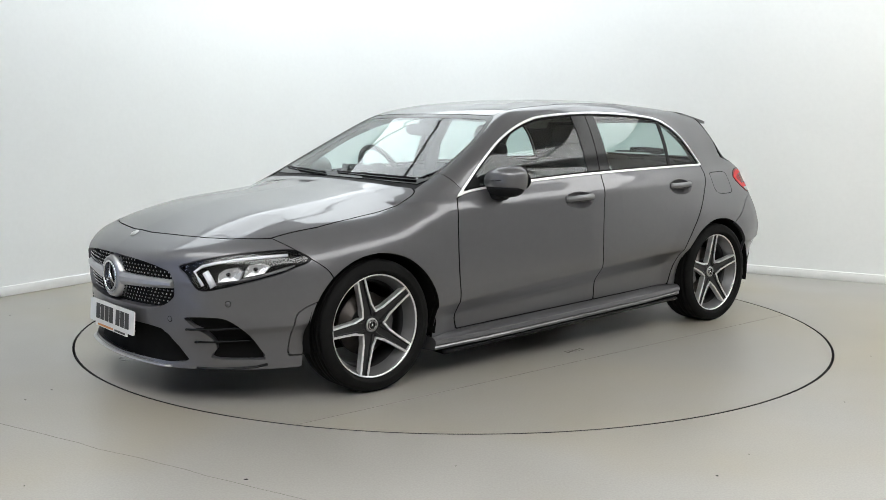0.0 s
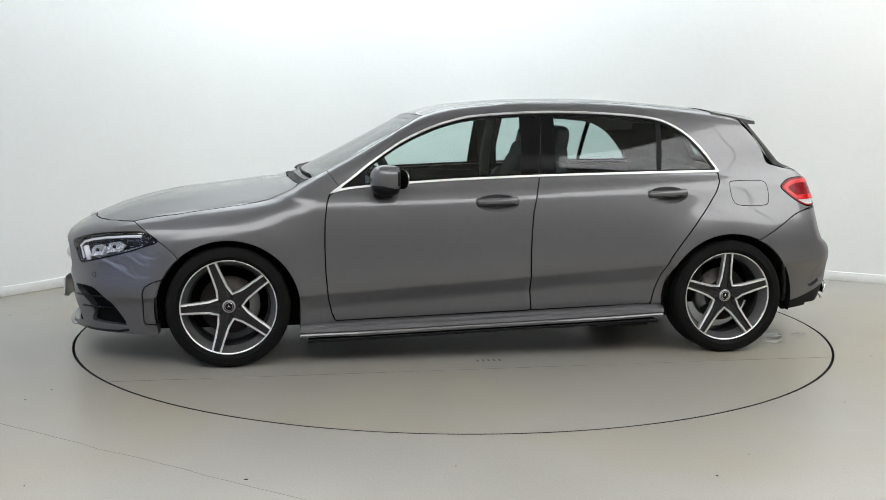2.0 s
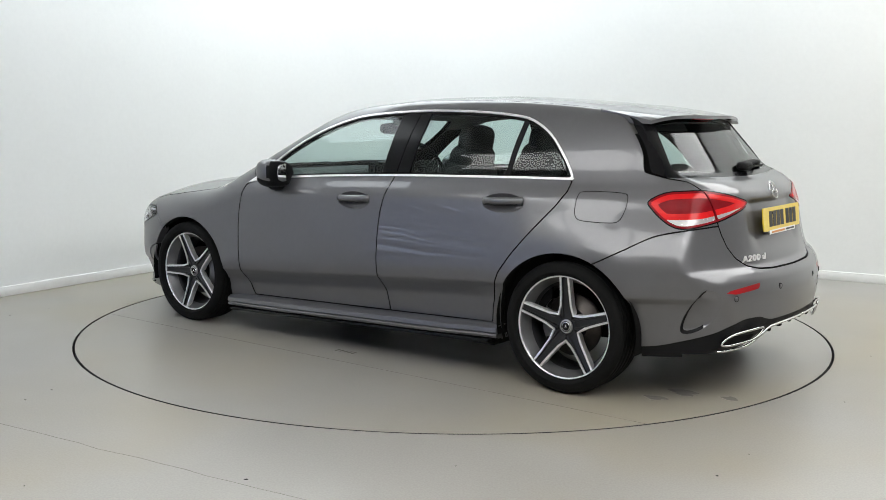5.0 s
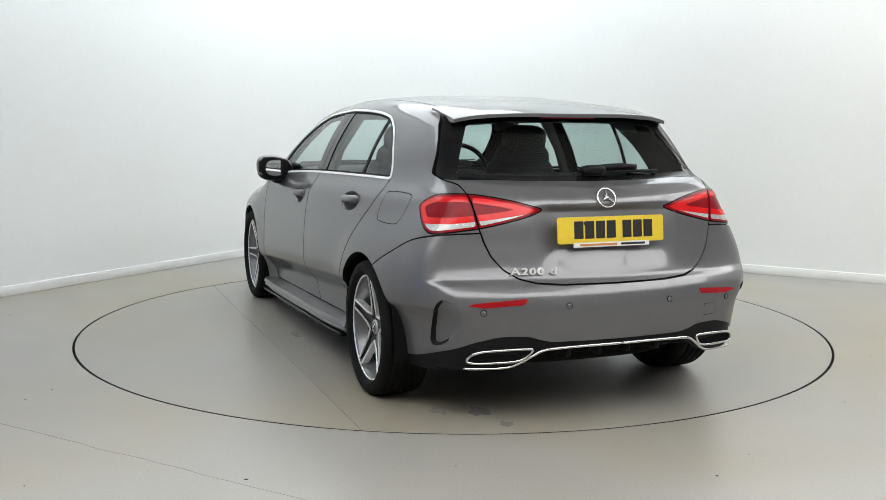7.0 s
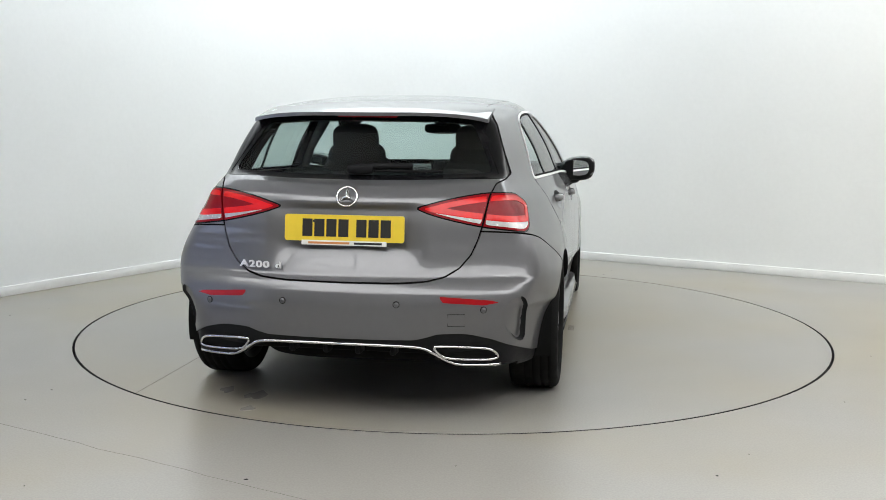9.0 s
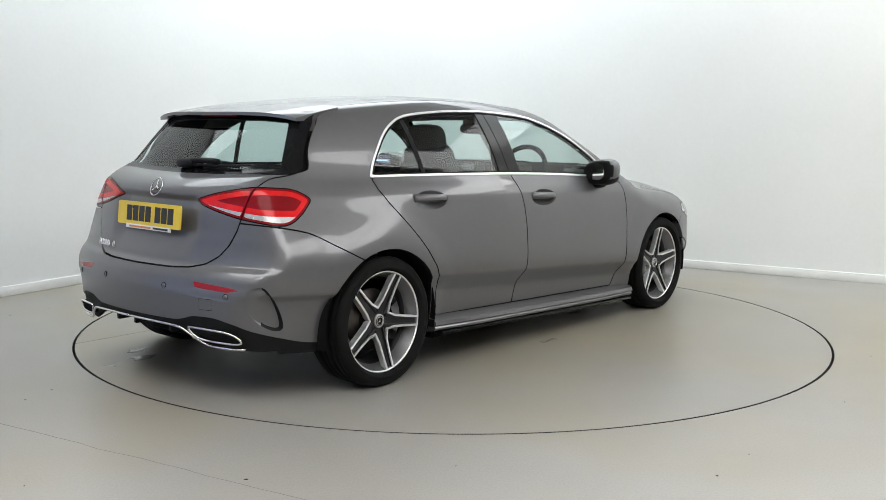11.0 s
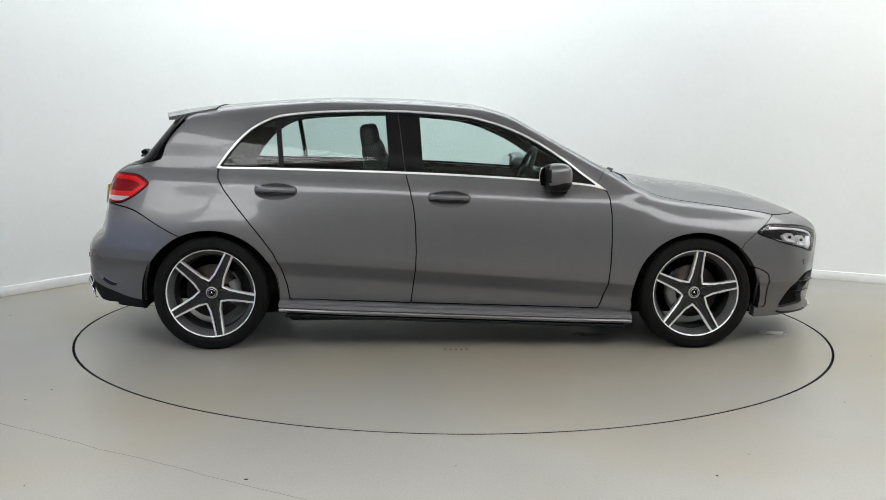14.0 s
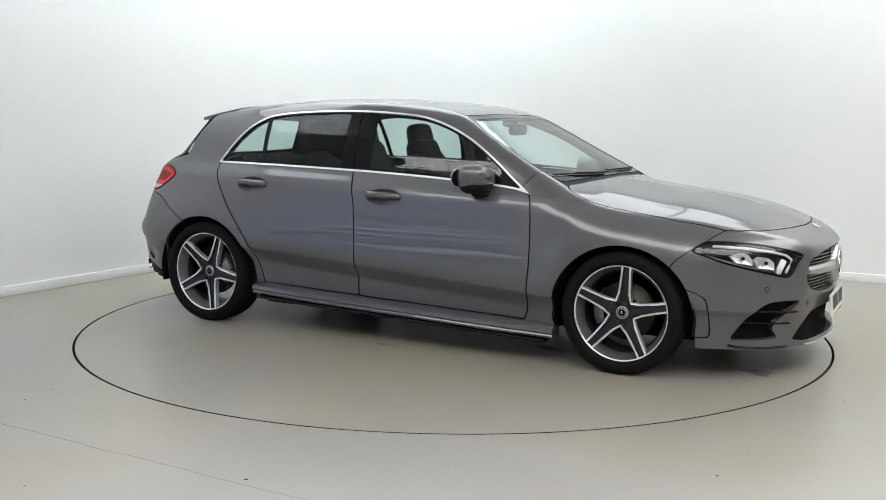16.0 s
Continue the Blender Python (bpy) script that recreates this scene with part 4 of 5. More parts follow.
        part("spoke_edge", bm, MACHINED, w, "bright machined spoke edge", flat=True)
        b = lathe([(0.0, 0.0), (0.006, 0.0), (0.009, -0.004), (0.012, -0.004), (0.0125, -0.02)], 12)
        bm = placed(b, pose(0.056 * math.cos(mid), dish(0.056) + 0.001, 0.056 * math.sin(mid)))
        part("wheel_bolt", bm, BLACK, w)
    part("hub", lathe([(0.0, dish(0) - 0.004), (0.045, dish(0) - 0.004), (0.068, dish(0.06) - 0.010), (0.080, dish(0.08) - 0.03), (0.08, -0.02)], 40), DARK_ALLOY, w)
    cap = part("centre_cap", lathe([(0.0, 0.058), (0.026, 0.058), (0.033, 0.054), (0.034, 0.044)], 32), BLACK_GLOSS, w, "black wheel centre cap with a silver emblem")
    part("emblem", emblem(0.020, 0.0028, pose(0, 0.0595, 0)), CHROME, w)
    part("cap_ring", lathe([(0.026, 0.0585), (0.030, 0.0595), (0.033, 0.056), (0.034, 0.05)], 32), SATIN, w)
    part("brake_disc", lathe([(0.06, 0.012), (0.075, 0.012), (0.08, -0.004), (0.150, -0.004), (0.152, -0.014), (0.150, -0.026), (0.06, -0.026)], 48), STEEL, w, "worn steel brake disc")
    return w


def emblem(r, t, m):
    """A plain ring with three tapered arms, facing +y."""
    bm = lathe([(r - t * 0.5, t * 0.5), (r + t * 0.5, t * 0.5), (r + t, 0), (r + t * 0.5, -t * 0.5), (r - t * 0.5, -t * 0.5), (r - t, 0), (r - t * 0.5, t * 0.5)], 40)
    arms = []
    for k in range(3):
        a = math.radians(90 + 120 * k)
        tip, lw = r, r * 0.24
        c, s = math.cos(a), math.sin(a)
        v = [(tip * c, 0.2 * t, tip * s), (-lw * s * 1.0 + lw * 0.35 * c, -t * 0.3, lw * c + lw * 0.35 * s), (lw * s + lw * 0.35 * c, -t * 0.3, -lw * c + lw * 0.35 * s), (0, t * 1.0, 0), (0, -t * 0.5, 0)]
        arms.append(from_arrays(v, [(0, 1, 3), (0, 3, 2), (0, 4, 1), (0, 2, 4)]))
    out = joined(bm, *arms)
    bmesh.ops.recalc_face_normals(out, faces=out.faces)
    return placed(out, m)


def build_wheels():
    for ax, sy, turn in ((AXLE, 1, 110 - 0), (-AXLE, 1, 90), (AXLE, -1, 96), (-AXLE, -1, 115)):
        w = wheel(180 - turn if sy > 0 else turn)
        w.matrix_basis = pose(ax, sy * 0.775, TYRE_R - 0.0015, 0, 0, 0 if sy > 0 else 180)
        # brake caliper and arch liner stay with the car
        c = lathe([(0.105, 0.02), (0.155, 0.02), (0.160, 0.0), (0.155, -0.05), (0.105, -0.05)], 24)
        dead = [v for v in c.verts if v.co.x * (1 if ax > 0 else -1) > -0.085]
        bmesh.ops.delete(c, geom=dead, context="VERTS")
        k = part("brake_caliper", c, ALLOY, car)
        k.matrix_basis = pose(ax, sy * 0.770, TYRE_R)
        n, v, f = 28, [], []
        r = 0.372 if ax > 0 else 0.378
        for i in range(n + 1):
            a = math.radians(-13 + 206 * i / n)
            for yy in (0.873 - (0.012 if abs(ax) else 0), 0.56):
                v.append((r * math.cos(a), sy * yy, r * math.sin(a)))
        for i in range(n):
            f.append((2 * i, 2 * i + 1, 2 * i + 3, 2 * i + 2))
        inner = [(r * math.cos(math.radians(a)), sy * 0.56, r * math.sin(math.radians(a))) for a in range(-13, 194, 8)]
        k0 = len(v)
        v += inner
        f.append(tuple(range(k0, k0 + len(inner))))
        lo = part("arch_liner", from_arrays(v, f), LINER, car, "dark wheel arch liner")
        lo.matrix_basis = pose(ax, 0, HUB_Z)


build_wheels()


# ---- details of the body ----
def build_spoiler():
    xs, ys = np.linspace(0, 1, 14), np.linspace(-0.55, 0.55, 41)
    tip = lambda y: -1.725 + 0.30 * y * y
    v, f = [], []
    for layer in (0, 1):
        for t in xs:
            for y in ys:
                x = -1.366 + (tip(y) + 1.366) * t
                z = float(roof(max(x, -1.62))) + min(0, (x + 1.62)) * 0.20 - 0.030 * (abs(y) / 0.55) ** 2.8 - 0.016 * t * (abs(y) / 0.55) ** 6 + 0.004
                v.append((x, y, z - layer * (0.045 * (1 - t) + 0.016)))
    k, m = len(ys), len(xs)
    n = k * m
    for i in range(m - 1):
        for j in range(k - 1):
            a = i * k + j
            f += [(a, a + 1, a + k + 1, a + k), (n + a, n + a + k, n + a + k + 1, n + a + 1)]
    for j in range(k - 1):
        a = (m - 1) * k + j
        f.append((a, a + 1, n + a + 1, n + a))
    for i in range(m - 1):
        a, b = i * k, i * k + k - 1
        f += [(a, a + k, n + a + k, n + a), (b, n + b, n + b + k, b + k)]
    bm = from_arrays(v, f)
    bmesh.ops.recalc_face_normals(bm, faces=bm.faces)
    ob = part("roof_spoiler", bm, PAINT, car, "body-coloured roof spoiler")
    me = ob.data
    me.set_sharp_from_angle(angle=radians(40))
    part("brake_light_strip", box(-1.672, -1.655, -0.14, 0.14, 1.290, 1.301, 0.003), RED_DARK, ob, "dark red high brake light")


def build_sills():
    for side in (1, -1):
        st = [(0.80, 0.250), (0.866, 0.246), (0.884, 0.234), (0.889, 0.214), (0.880, 0.205), (0.885, 0.197), (0.881, 0.186), (0.862, 0.180), (0.78, 0.176)]
        v, f = [], []
        xs = np.linspace(1.0, -0.99, 24)
        for x in xs:
            pinch = 0.018 * float(step(0.6, 1.0, abs(x)))
            for y, z in st:
                v.append((x, side * (y - pinch), z - 0.034 * x - 0.008))
        k = len(st)
        for i in range(len(xs) - 1):
            for j in range(k - 1):
                f.append((i * k + j, i * k + j + 1, (i + 1) * k + j + 1, (i + 1) * k + j))
        f += [tuple(range(k)), tuple((len(xs) - 1) * k + j for j in range(k))]
        bm = from_arrays(v, f)
        bmesh.ops.recalc_face_normals(bm, faces=bm.faces)
        ob = part("side_skirt", bm, PAINT, car, "body-coloured side skirt")
        ob.data.set_sharp_from_angle(angle=radians(35))
        part("skirt_blade", box(-0.95, 0.96, 0.0, 0.10, -0.012, 0.004, 0.003), BLACK_GLOSS, ob).matrix_basis = pose(0, side * 0.785 if side > 0 else -0.885, 0.166, 0, 1.95, 0)
    part("underbody", joined(box(-1.15, 2.0, -0.54, 0.54, 0.145, 0.25, 0.02), box(-0.94, 0.94, -0.80, 0.80, 0.15, 0.24, 0.02), box(-1.76, -1.14, -0.50, 0.50, 0.27, 0.34, 0.02), box(-2.06, -1.75, -0.60, 0.60, 0.29, 0.36, 0.02)), LINER, car, "dark underside")
    part("exhaust_silencer", pillow(-1.80, 0.0, 0.275, 0.16, 0.42, 0.06), LINER, car)
    for y in (-0.22, -0.07, 0.07, 0.22):
        part("diffuser_fin", box(-2.13, -1.95, y - 0.012, y + 0.012, 0.295, 0.35, 0.006), BLACK, car)


def build_mirrors():
    for side in (1, -1):
        bm = pillow(0.55, 0.884, 0.975, 0.086, 0.116, 0.073, 0.76, 28, 18)
        for v in bm.verts:
            if v.co.x < 0.488:
                v.co.x = 0.488 + (v.co.x - 0.488) * 0.12
            v.co.z += 0.12 * (v.co.y - 0.884) * (1 if v.co.z > 0.975 else 0.3)
            v.co.y -= 0.10 * (v.co.x - 0.55)
            v.co.y *= side
        bmesh.ops.recalc_face_normals(bm, faces=bm.faces)
        m = part("door_mirror", bm, PAINT, car, "body-coloured door mirror on a black foot")
        m.data.materials.append(BLACK)
        for q in m.data.polygons:
            q.material_index = 1 if q.center.x < 0.500 else 0
        foot = pillow(0.565, 0.845 * side, 0.900, 0.052, 0.055, 0.030, 0.7)
        part("mirror_foot", foot, BLACK, m)
        low = pillow(0.552, 0.881 * side, 0.955, 0.082, 0.110, 0.066, 0.76, 28, 14)
        for v in low.verts:
            v.co.z = min(v.co.z, 0.945)
            if v.co.x < 0.490:
                v.co.x = 0.490
        part("mirror_shell", low, BLACK, m)
        ring = [(0.884 + 0.078 * math.copysign(abs(math.cos(a)) ** 0.75, math.cos(a)), 0.975 + 0.050 * math.copysign(abs(math.sin(a)) ** 0.75, math.sin(a))) for a in np.linspace(0, 2 * math.pi, 33)[:-1]]
        part("mirror_glass", slab(ring, 0.004, lambda a, b, c: (0.4790 + c - 0.42 * (a - 0.884), side * a, b)), MIRROR, m, "mirror glass", flat=True)
        ind = [(0.639 - 0.10 * ((t - 0.5) * 2) ** 2 * 0.55, side * (0.811 + 0.165 * t), 0.972 + 0.01 * t) for t in np.linspace(0, 1, 9)]
        part("indicator", tube(ind, 0.004, 8, squash=0.6), BLACK_GLOSS, m)


def build_handles():
    for cx, cz in HANDLES:
        for side in (1, -1):
            pts = []
            for t in np.linspace(-1, 1, 13):
                x = cx + 0.108 * t
                y = side_at(x, cz) + 0.010 - 0.020 * t**4
                pts.append((x, side * y, cz + 0.002 - 0.004 * t))
            ob = part("door_handle", tube([(a, b, c + 0.008) for a, b, c in pts], 0.018, 14, squash=1.05), PAINT, car, "body-coloured pull handle over a dark recess")
            part("handle_seam", tube([(a, b + side * 0.0120, c - 0.0052) for a, b, c in pts[1:-1]], 0.0022, 6), BLACK, ob)


def bars(parent, chars, x0, z0, w, h, gap, to_3d, mt, skip=None):
    """Plain bars in place of lettering."""
    x = x0
    for i in range(chars):
        if skip is not None and i == skip:
            x += gap * 3
        pts = [(x, z0), (x + w, z0), (x + w, z0 + h), (x, z0 + h)]
        part("plate_bar", slab(pts, 0.0012, to_3d), mt, parent, flat=True)
        x += w + gap


def build_plates():
    rnd = lambda w, h, r: [(sx * (w / 2 - r) + r * math.cos(a), sz * (h / 2 - r) + r * math.sin(a)) for sx, sz, s in ((1, 1, 0), (-1, 1, 90), (-1, -1, 180), (1, -1, 270)) for a in np.radians(np.linspace(s, s + 90, 5))]
    for name, mt, x, z, tilt, d in (("rear_number_plate", PLATE_YELLOW, -2.083, 0.824, 6, -1), ("front_number_plate", PLATE_WHITE, 2.292, 0.345, 4, 1)):
        # u runs to the reader's right, v up, w outwards
        to = lambda u, v, w, x=x, z=z, d=d, tilt=tilt: (x + d * w - d * math.tan(math.radians(tilt)) * v, d * u, z + v)
        p = part(name, slab(rnd(0.520, 0.111, 0.010), 0.006, to), mt, car, ("yellow" if d < 0 else "white") + " number plate with plain black bars", flat=True)
        lift = lambda u, v, w, to=to: to(u, v, w + 0.0014)
        bars(p, 7, -0.182, -0.036, 0.044, 0.074, 0.0085, lift, INK, skip=4)
        strip = [(-0.185, -0.072), (0.185, -0.072), (0.185, -0.052), (-0.185, -0.052)]
        part("plate_strip", slab(strip, 0.005, lambda u, v, w, to=to: to(u, v, w + 0.0006)), PLATE_WHITE, p, "white strip with small coloured bars", flat=True)
        part("plate_bar", slab([(-0.155, -0.067), (0.025, -0.067), (0.025, -0.058), (-0.155, -0.058)], 0.001, lambda u, v, w, to=to: to(u, v, w + 0.0016)), ORANGE, p, flat=True)
        part("plate_bar", slab([(0.045, -0.067), (0.165, -0.067), (0.165, -0.058), (0.045, -0.058)], 0.001, lambda u, v, w, to=to: to(u, v, w + 0.0016)), INK, p, flat=True)
        for u in (-0.13, 0.13):
            b = lathe([(0.0, 0.003), (0.005, 0.0025), (0.007, 0.0)], 10)
            part("plate_screw", placed(b, Matrix.Translation(to(u, 0.028, 0.0)) @ pose(0, 0, 0, 0, 0, 90 if d < 0 else -90)), INK, p)


def sensor(bm, m):
    """A parking sensor's cap with the dark joint round it."""
    cap = part("parking_sensor", placed(bm, m), PAINT, car)
    part("sensor_ring", placed(lathe([(0.0112, -0.002), (0.0118, 0.0016), (0.0140, 0.0014), (0.0148, -0.003)], 20), m), BLACK, cap)


def build_rear():
    for side in (1, -1):
        to = lambda u, v, w: (rear_at(u, v) - 0.012 - w, side * u, v)
        ring = spline([(0.658, 0.300), (0.640, 0.325), (0.600, 0.340), (0.50, 0.347), (0.420, 0.349), (0.403, 0.342), (0.425, 0.312), (0.450, 0.298), (0.50, 0.291), (0.60, 0.287), (0.645, 0.289)], 4)
        pts = [to(u, v, 0.004) for u, v in ring]
        e = part("exhaust_trim", tube(pts, 0.0055, 8, closed=True), CHROME, car, "bright exhaust surround in the rear bumper")
        part("exhaust_throat", slab([(u, v) for u, v in ring], 0.006, lambda u, v, w: (rear_at(0.52, 0.32) + 0.012 + w + 0.22 * (u * u - 0.27), side * u, v)), LINER, e, flat=True)
        wing = [to(u, v, 0.005) for u, v in spline([(0.665, 0.262), (0.58, 0.262), (0.50, 0.266), (0.455, 0.282), (0.40, 0.318), (0.36, 0.340), (0.30, 0.348), (0.15, 0.353), (0.0, 0.354)], 4, False)]
        part("diffuser_trim", tube(wing, 0.006, 8), CHROME, car, "bright strip along the diffuser")
    e = emblem(0.044, 0.0036, pose(0, 0, 0, 0, 0, 90))
    part("tailgate_emblem", placed(e, pose(rear_at(0.0, 0.955) - 0.009, 0, 0.955, 0, 24, 0)), CHROME, car, "bright round emblem")
    for txt, y, size in (("A", 0.468, 0.046), ("200", 0.424, 0.046), ("d", 0.300, 0.046)):
        cu = bpy.data.curves.new("t", "FONT")
        cu.body, cu.size, cu.extrude, cu.offset = txt, size, 0.0025, 0.0014
        cu.space_character = 1.15
        tmp = new("t", cu)
        me = bpy.data.meshes.new_from_object(tmp.evaluated_get(bpy.context.evaluated_depsgraph_get()))
        bpy.data.objects.remove(tmp)
        me.materials.clear()
        me.materials.append(BADGE)
        ob = new("badge_letters", me)
        ob.parent = car
        ob.matrix_basis = pose(rear_at(y - 0.02, 0.66) - 0.013, y, 0.648, 90, 0, -90 - 13 * (0.9 if y > 0.4 else 0.75)) @ Matrix.Diagonal((1.30, 0.86, 1, 1))
    # rear wiper: a thick arm cover that narrows to the blade
    on_glass = lambda y, z, out: (float(backlight(z)) + 0.26 * y * y - out, y, z)
    w = part("rear_wiper", pillow(*on_glass(-0.02, 1.064, 0.022), 0.030, 0.062, 0.024, 0.7), BLACK, car, "black rear wiper")
    part("wiper_arm", tube([on_glass(y, 1.070 + 0.010 * math.sin(-y * 10), 0.030) for y in np.linspace(-0.02, -0.25, 9)], 0.017, 10, squash=0.85), BLACK, w)
    part("wiper_blade", tube([on_glass(y, 1.058, 0.014) for y in np.linspace(-0.05, -0.38, 12)], 0.0075, 6), BLACK, w)
    for y, z in ((0.245, 0.522), (-0.245, 0.522), (0.60, 0.50), (-0.60, 0.50)):
        b = lathe([(0.0, 0.001), (0.009, 0.001), (0.0095, -0.001), (0.0105, -0.001), (0.0115, 0.0008), (0.013, -0.002)], 20)
        sensor(b, Matrix.Translation((rear_at(y, z) - 0.001, y, z)) @ pose(0, 0, 0, 0, 0, 90 - y * 40))
    sq = [(-0.455, 0.482), (-0.525, 0.482), (-0.525, 0.432), (-0.455, 0.432)]
    part("tow_eye_cover_seam", tube([(rear_at(a, b) + 0.0005, a, b) for a, b in sq], 0.0016, 6, closed=True), BLACK, car)


def build_front():
    # grille studs: fine silver points on dark stalks
    v, f = [], []
    row = 0
    z = 0.434
    while z < 0.648:
        y = (0.0125 if row % 2 else 0.0) - 0.5
        while y < 0.5:
            if outline(GRILLE, np.array([abs(y)]), np.array([z]))[0] < -0.012 and math.hypot(y, z - 0.537) > 0.10 and not (abs(z - 0.540) < 0.022):
                x = front_at(y, z) - 0.018
                k, s = len(v), 0.0032
                v += [(x, y - s, z - s), (x, y + s, z - s), (x, y + s, z + s), (x, y - s, z + s), (x - 0.006, y - s, z - s), (x - 0.006, y + s, z - s), (x - 0.006, y + s, z + s), (x - 0.006, y - s, z + s)]
                f += [(k, k + 1, k + 2, k + 3), (k, k + 4, k + 5, k + 1), (k + 1, k + 5, k + 6, k + 2), (k + 2, k + 6, k + 7, k + 3), (k + 3, k + 7, k + 4, k)]
            y += 0.025
        z += 0.0165
        row += 1
    st = part("grille_studs", from_arrays(v, f), CHROME, car, "rows of small silver grille studs", flat=True)
    st["kind"] = "stuff"
    # the bar and the large round emblem
    for side in (1, -1):
        v, f = [], []
        ys = np.linspace(0.085, 0.478, 14)
        for y in ys:
            x = front_at(y, 0.545) - 0.004
            h = 0.018 + 0.012 * (1 - (y - 0.085) / 0.39)
            zc = 0.537 + 0.012 * (y - 0.085) / 0.39
            for dx, dz in ((-0.035, h), (-0.008, h), (0.004, h * 0.35), (0.004, -h * 0.35), (-0.008, -h), (-0.035, -h)):
                v.append((x + dx, side * y, zc + dz))
        for i in range(len(ys) - 1):
            for j in range(5):
                f.append((i * 6 + j, i * 6 + j + 1, (i + 1) * 6 + j + 1, (i + 1) * 6 + j))
        f.append(tuple((len(ys) - 1) * 6 + j for j in range(6)))
        bm = from_arrays(v, f)
        bmesh.ops.recalc_face_normals(bm, faces=bm.faces)
        part("grille_bar", bm, SATIN, car, "satin silver grille bar", flat=True)
    m = pose(2.283, 0, 0.537, 0, 0, -90)
    part("grille_boss", placed(lathe([(0.0, 0.0), (0.075, 0.002), (0.080, 0.006), (0.083, 0.010), (0.094, 0.006), (0.102, -0.012), (0.104, -0.04)], 48), m), SATIN, car, "satin silver boss round the emblem")
    part("grille_emblem_disc", placed(lathe([(0.0, 0.004), (0.072, 0.004), (0.074, 0.001)], 40), m), BLACK_GLOSS, car)
    part("grille_emblem", placed(emblem(0.070, 0.007, pose(0, 0.009, 0)), m), CHROME, car, "large bright round emblem")
    # badge on the bonnet's edge
    b = part("bonnet_badge", placed(lathe([(0.0, 0.003), (0.021, 0.002), (0.024, 0.0)], 24, "z"), pose(2.165, 0, 0.733, 0, 28, 0)), SATIN, car, "small silver badge")
    # blades in the bumper vents
    for side in (1, -1):
        for d0, d1, z0, z1 in ((31.5, 46.0, 0.350, 0.364), (33.5, 48.5, 0.292, 0.304)):
            pts = []
            for t in np.linspace(0, 1, 12):
                a, z = math.radians(d0 + (d1 - d0) * t), z0 + (z1 - z0) * t
                p = cast(np.array([[1.3, 0, z]]), np.array([[math.cos(a), math.sin(a), 0]]))
                q = p - normals(p) * (0.002 + 0.018 * t)
                pts.append((float(q[0, 0]), side * float(q[0, 1]), z))
            part("vent_blade", tube(pts, 0.014, 8, squash=0.4), BLACK_GLOSS, car)
        pts = []
        for d, z in ((33.5, 0.172), (37, 0.171), (41, 0.172), (45, 0.174), (49, 0.178), (52, 0.188)):
            a = math.radians(d)
            p = cast(np.array([[1.3, 0, z]]), np.array([[math.cos(a), math.sin(a), 0]]))
            pts.append((float(p[0, 0]), side * float(p[0, 1]), z))
        part("bumper_lip", tube(pts, 0.010, 8, squash=0.6), BLACK_GLOSS, car)
        for yy, zz in ((0.70, 0.475), (0.45, 0.39)):
            b = lathe([(0.0, 0.001), (0.009, 0.001), (0.0095, -0.001), (0.0105, -0.001), (0.0115, 0.0008), (0.013, -0.002)], 20)
            n = normals(np.array([[front_at(yy, zz), yy, zz]]))[0]
            sensor(b, Matrix.Translation((front_at(yy, zz), side * yy, zz)) @ pose(0, 0, 0, 0, 0, -90 + side * math.degrees(math.atan2(n[1], n[0]))))
    lip = [(front_at(y, 0.176) + 0.004, y, 0.170) for y in np.linspace(-0.44, 0.44, 25)]
    part("splitter", tube(lip, 0.012, 8, squash=0.5), SATIN, car, "silver strip along the front lip")
    mesh_rows = joined(*(tube([(front_at(y, z) - 0.045, y, z) for y in np.linspace(-0.46, 0.46, 15)], 0.004, 6) for z in (0.215, 0.245, 0.275, 0.305)))
    part("intake_bars", mesh_rows, BLACK, car)
    # windscreen wipers
    for y0, y1 in ((0.62, -0.02), (-0.10, -0.66)):
        pts = [(float(screen(0.985 + 0.012 * t)) - 0.17 * y * y + 0.010, y, 0.985 + 0.012 * t) for t, y in zip(np.linspace(0, 1, 12), np.linspace(y0, y1, 12))]
        w = part("windscreen_wiper", tube(pts, 0.0045, 6), BLACK, car, "black windscreen wiper")
        part("wiper_arm", tube([(a + 0.006, b, c + 0.004) for a, b, c in pts[:8]], 0.004, 6), BLACK, w)


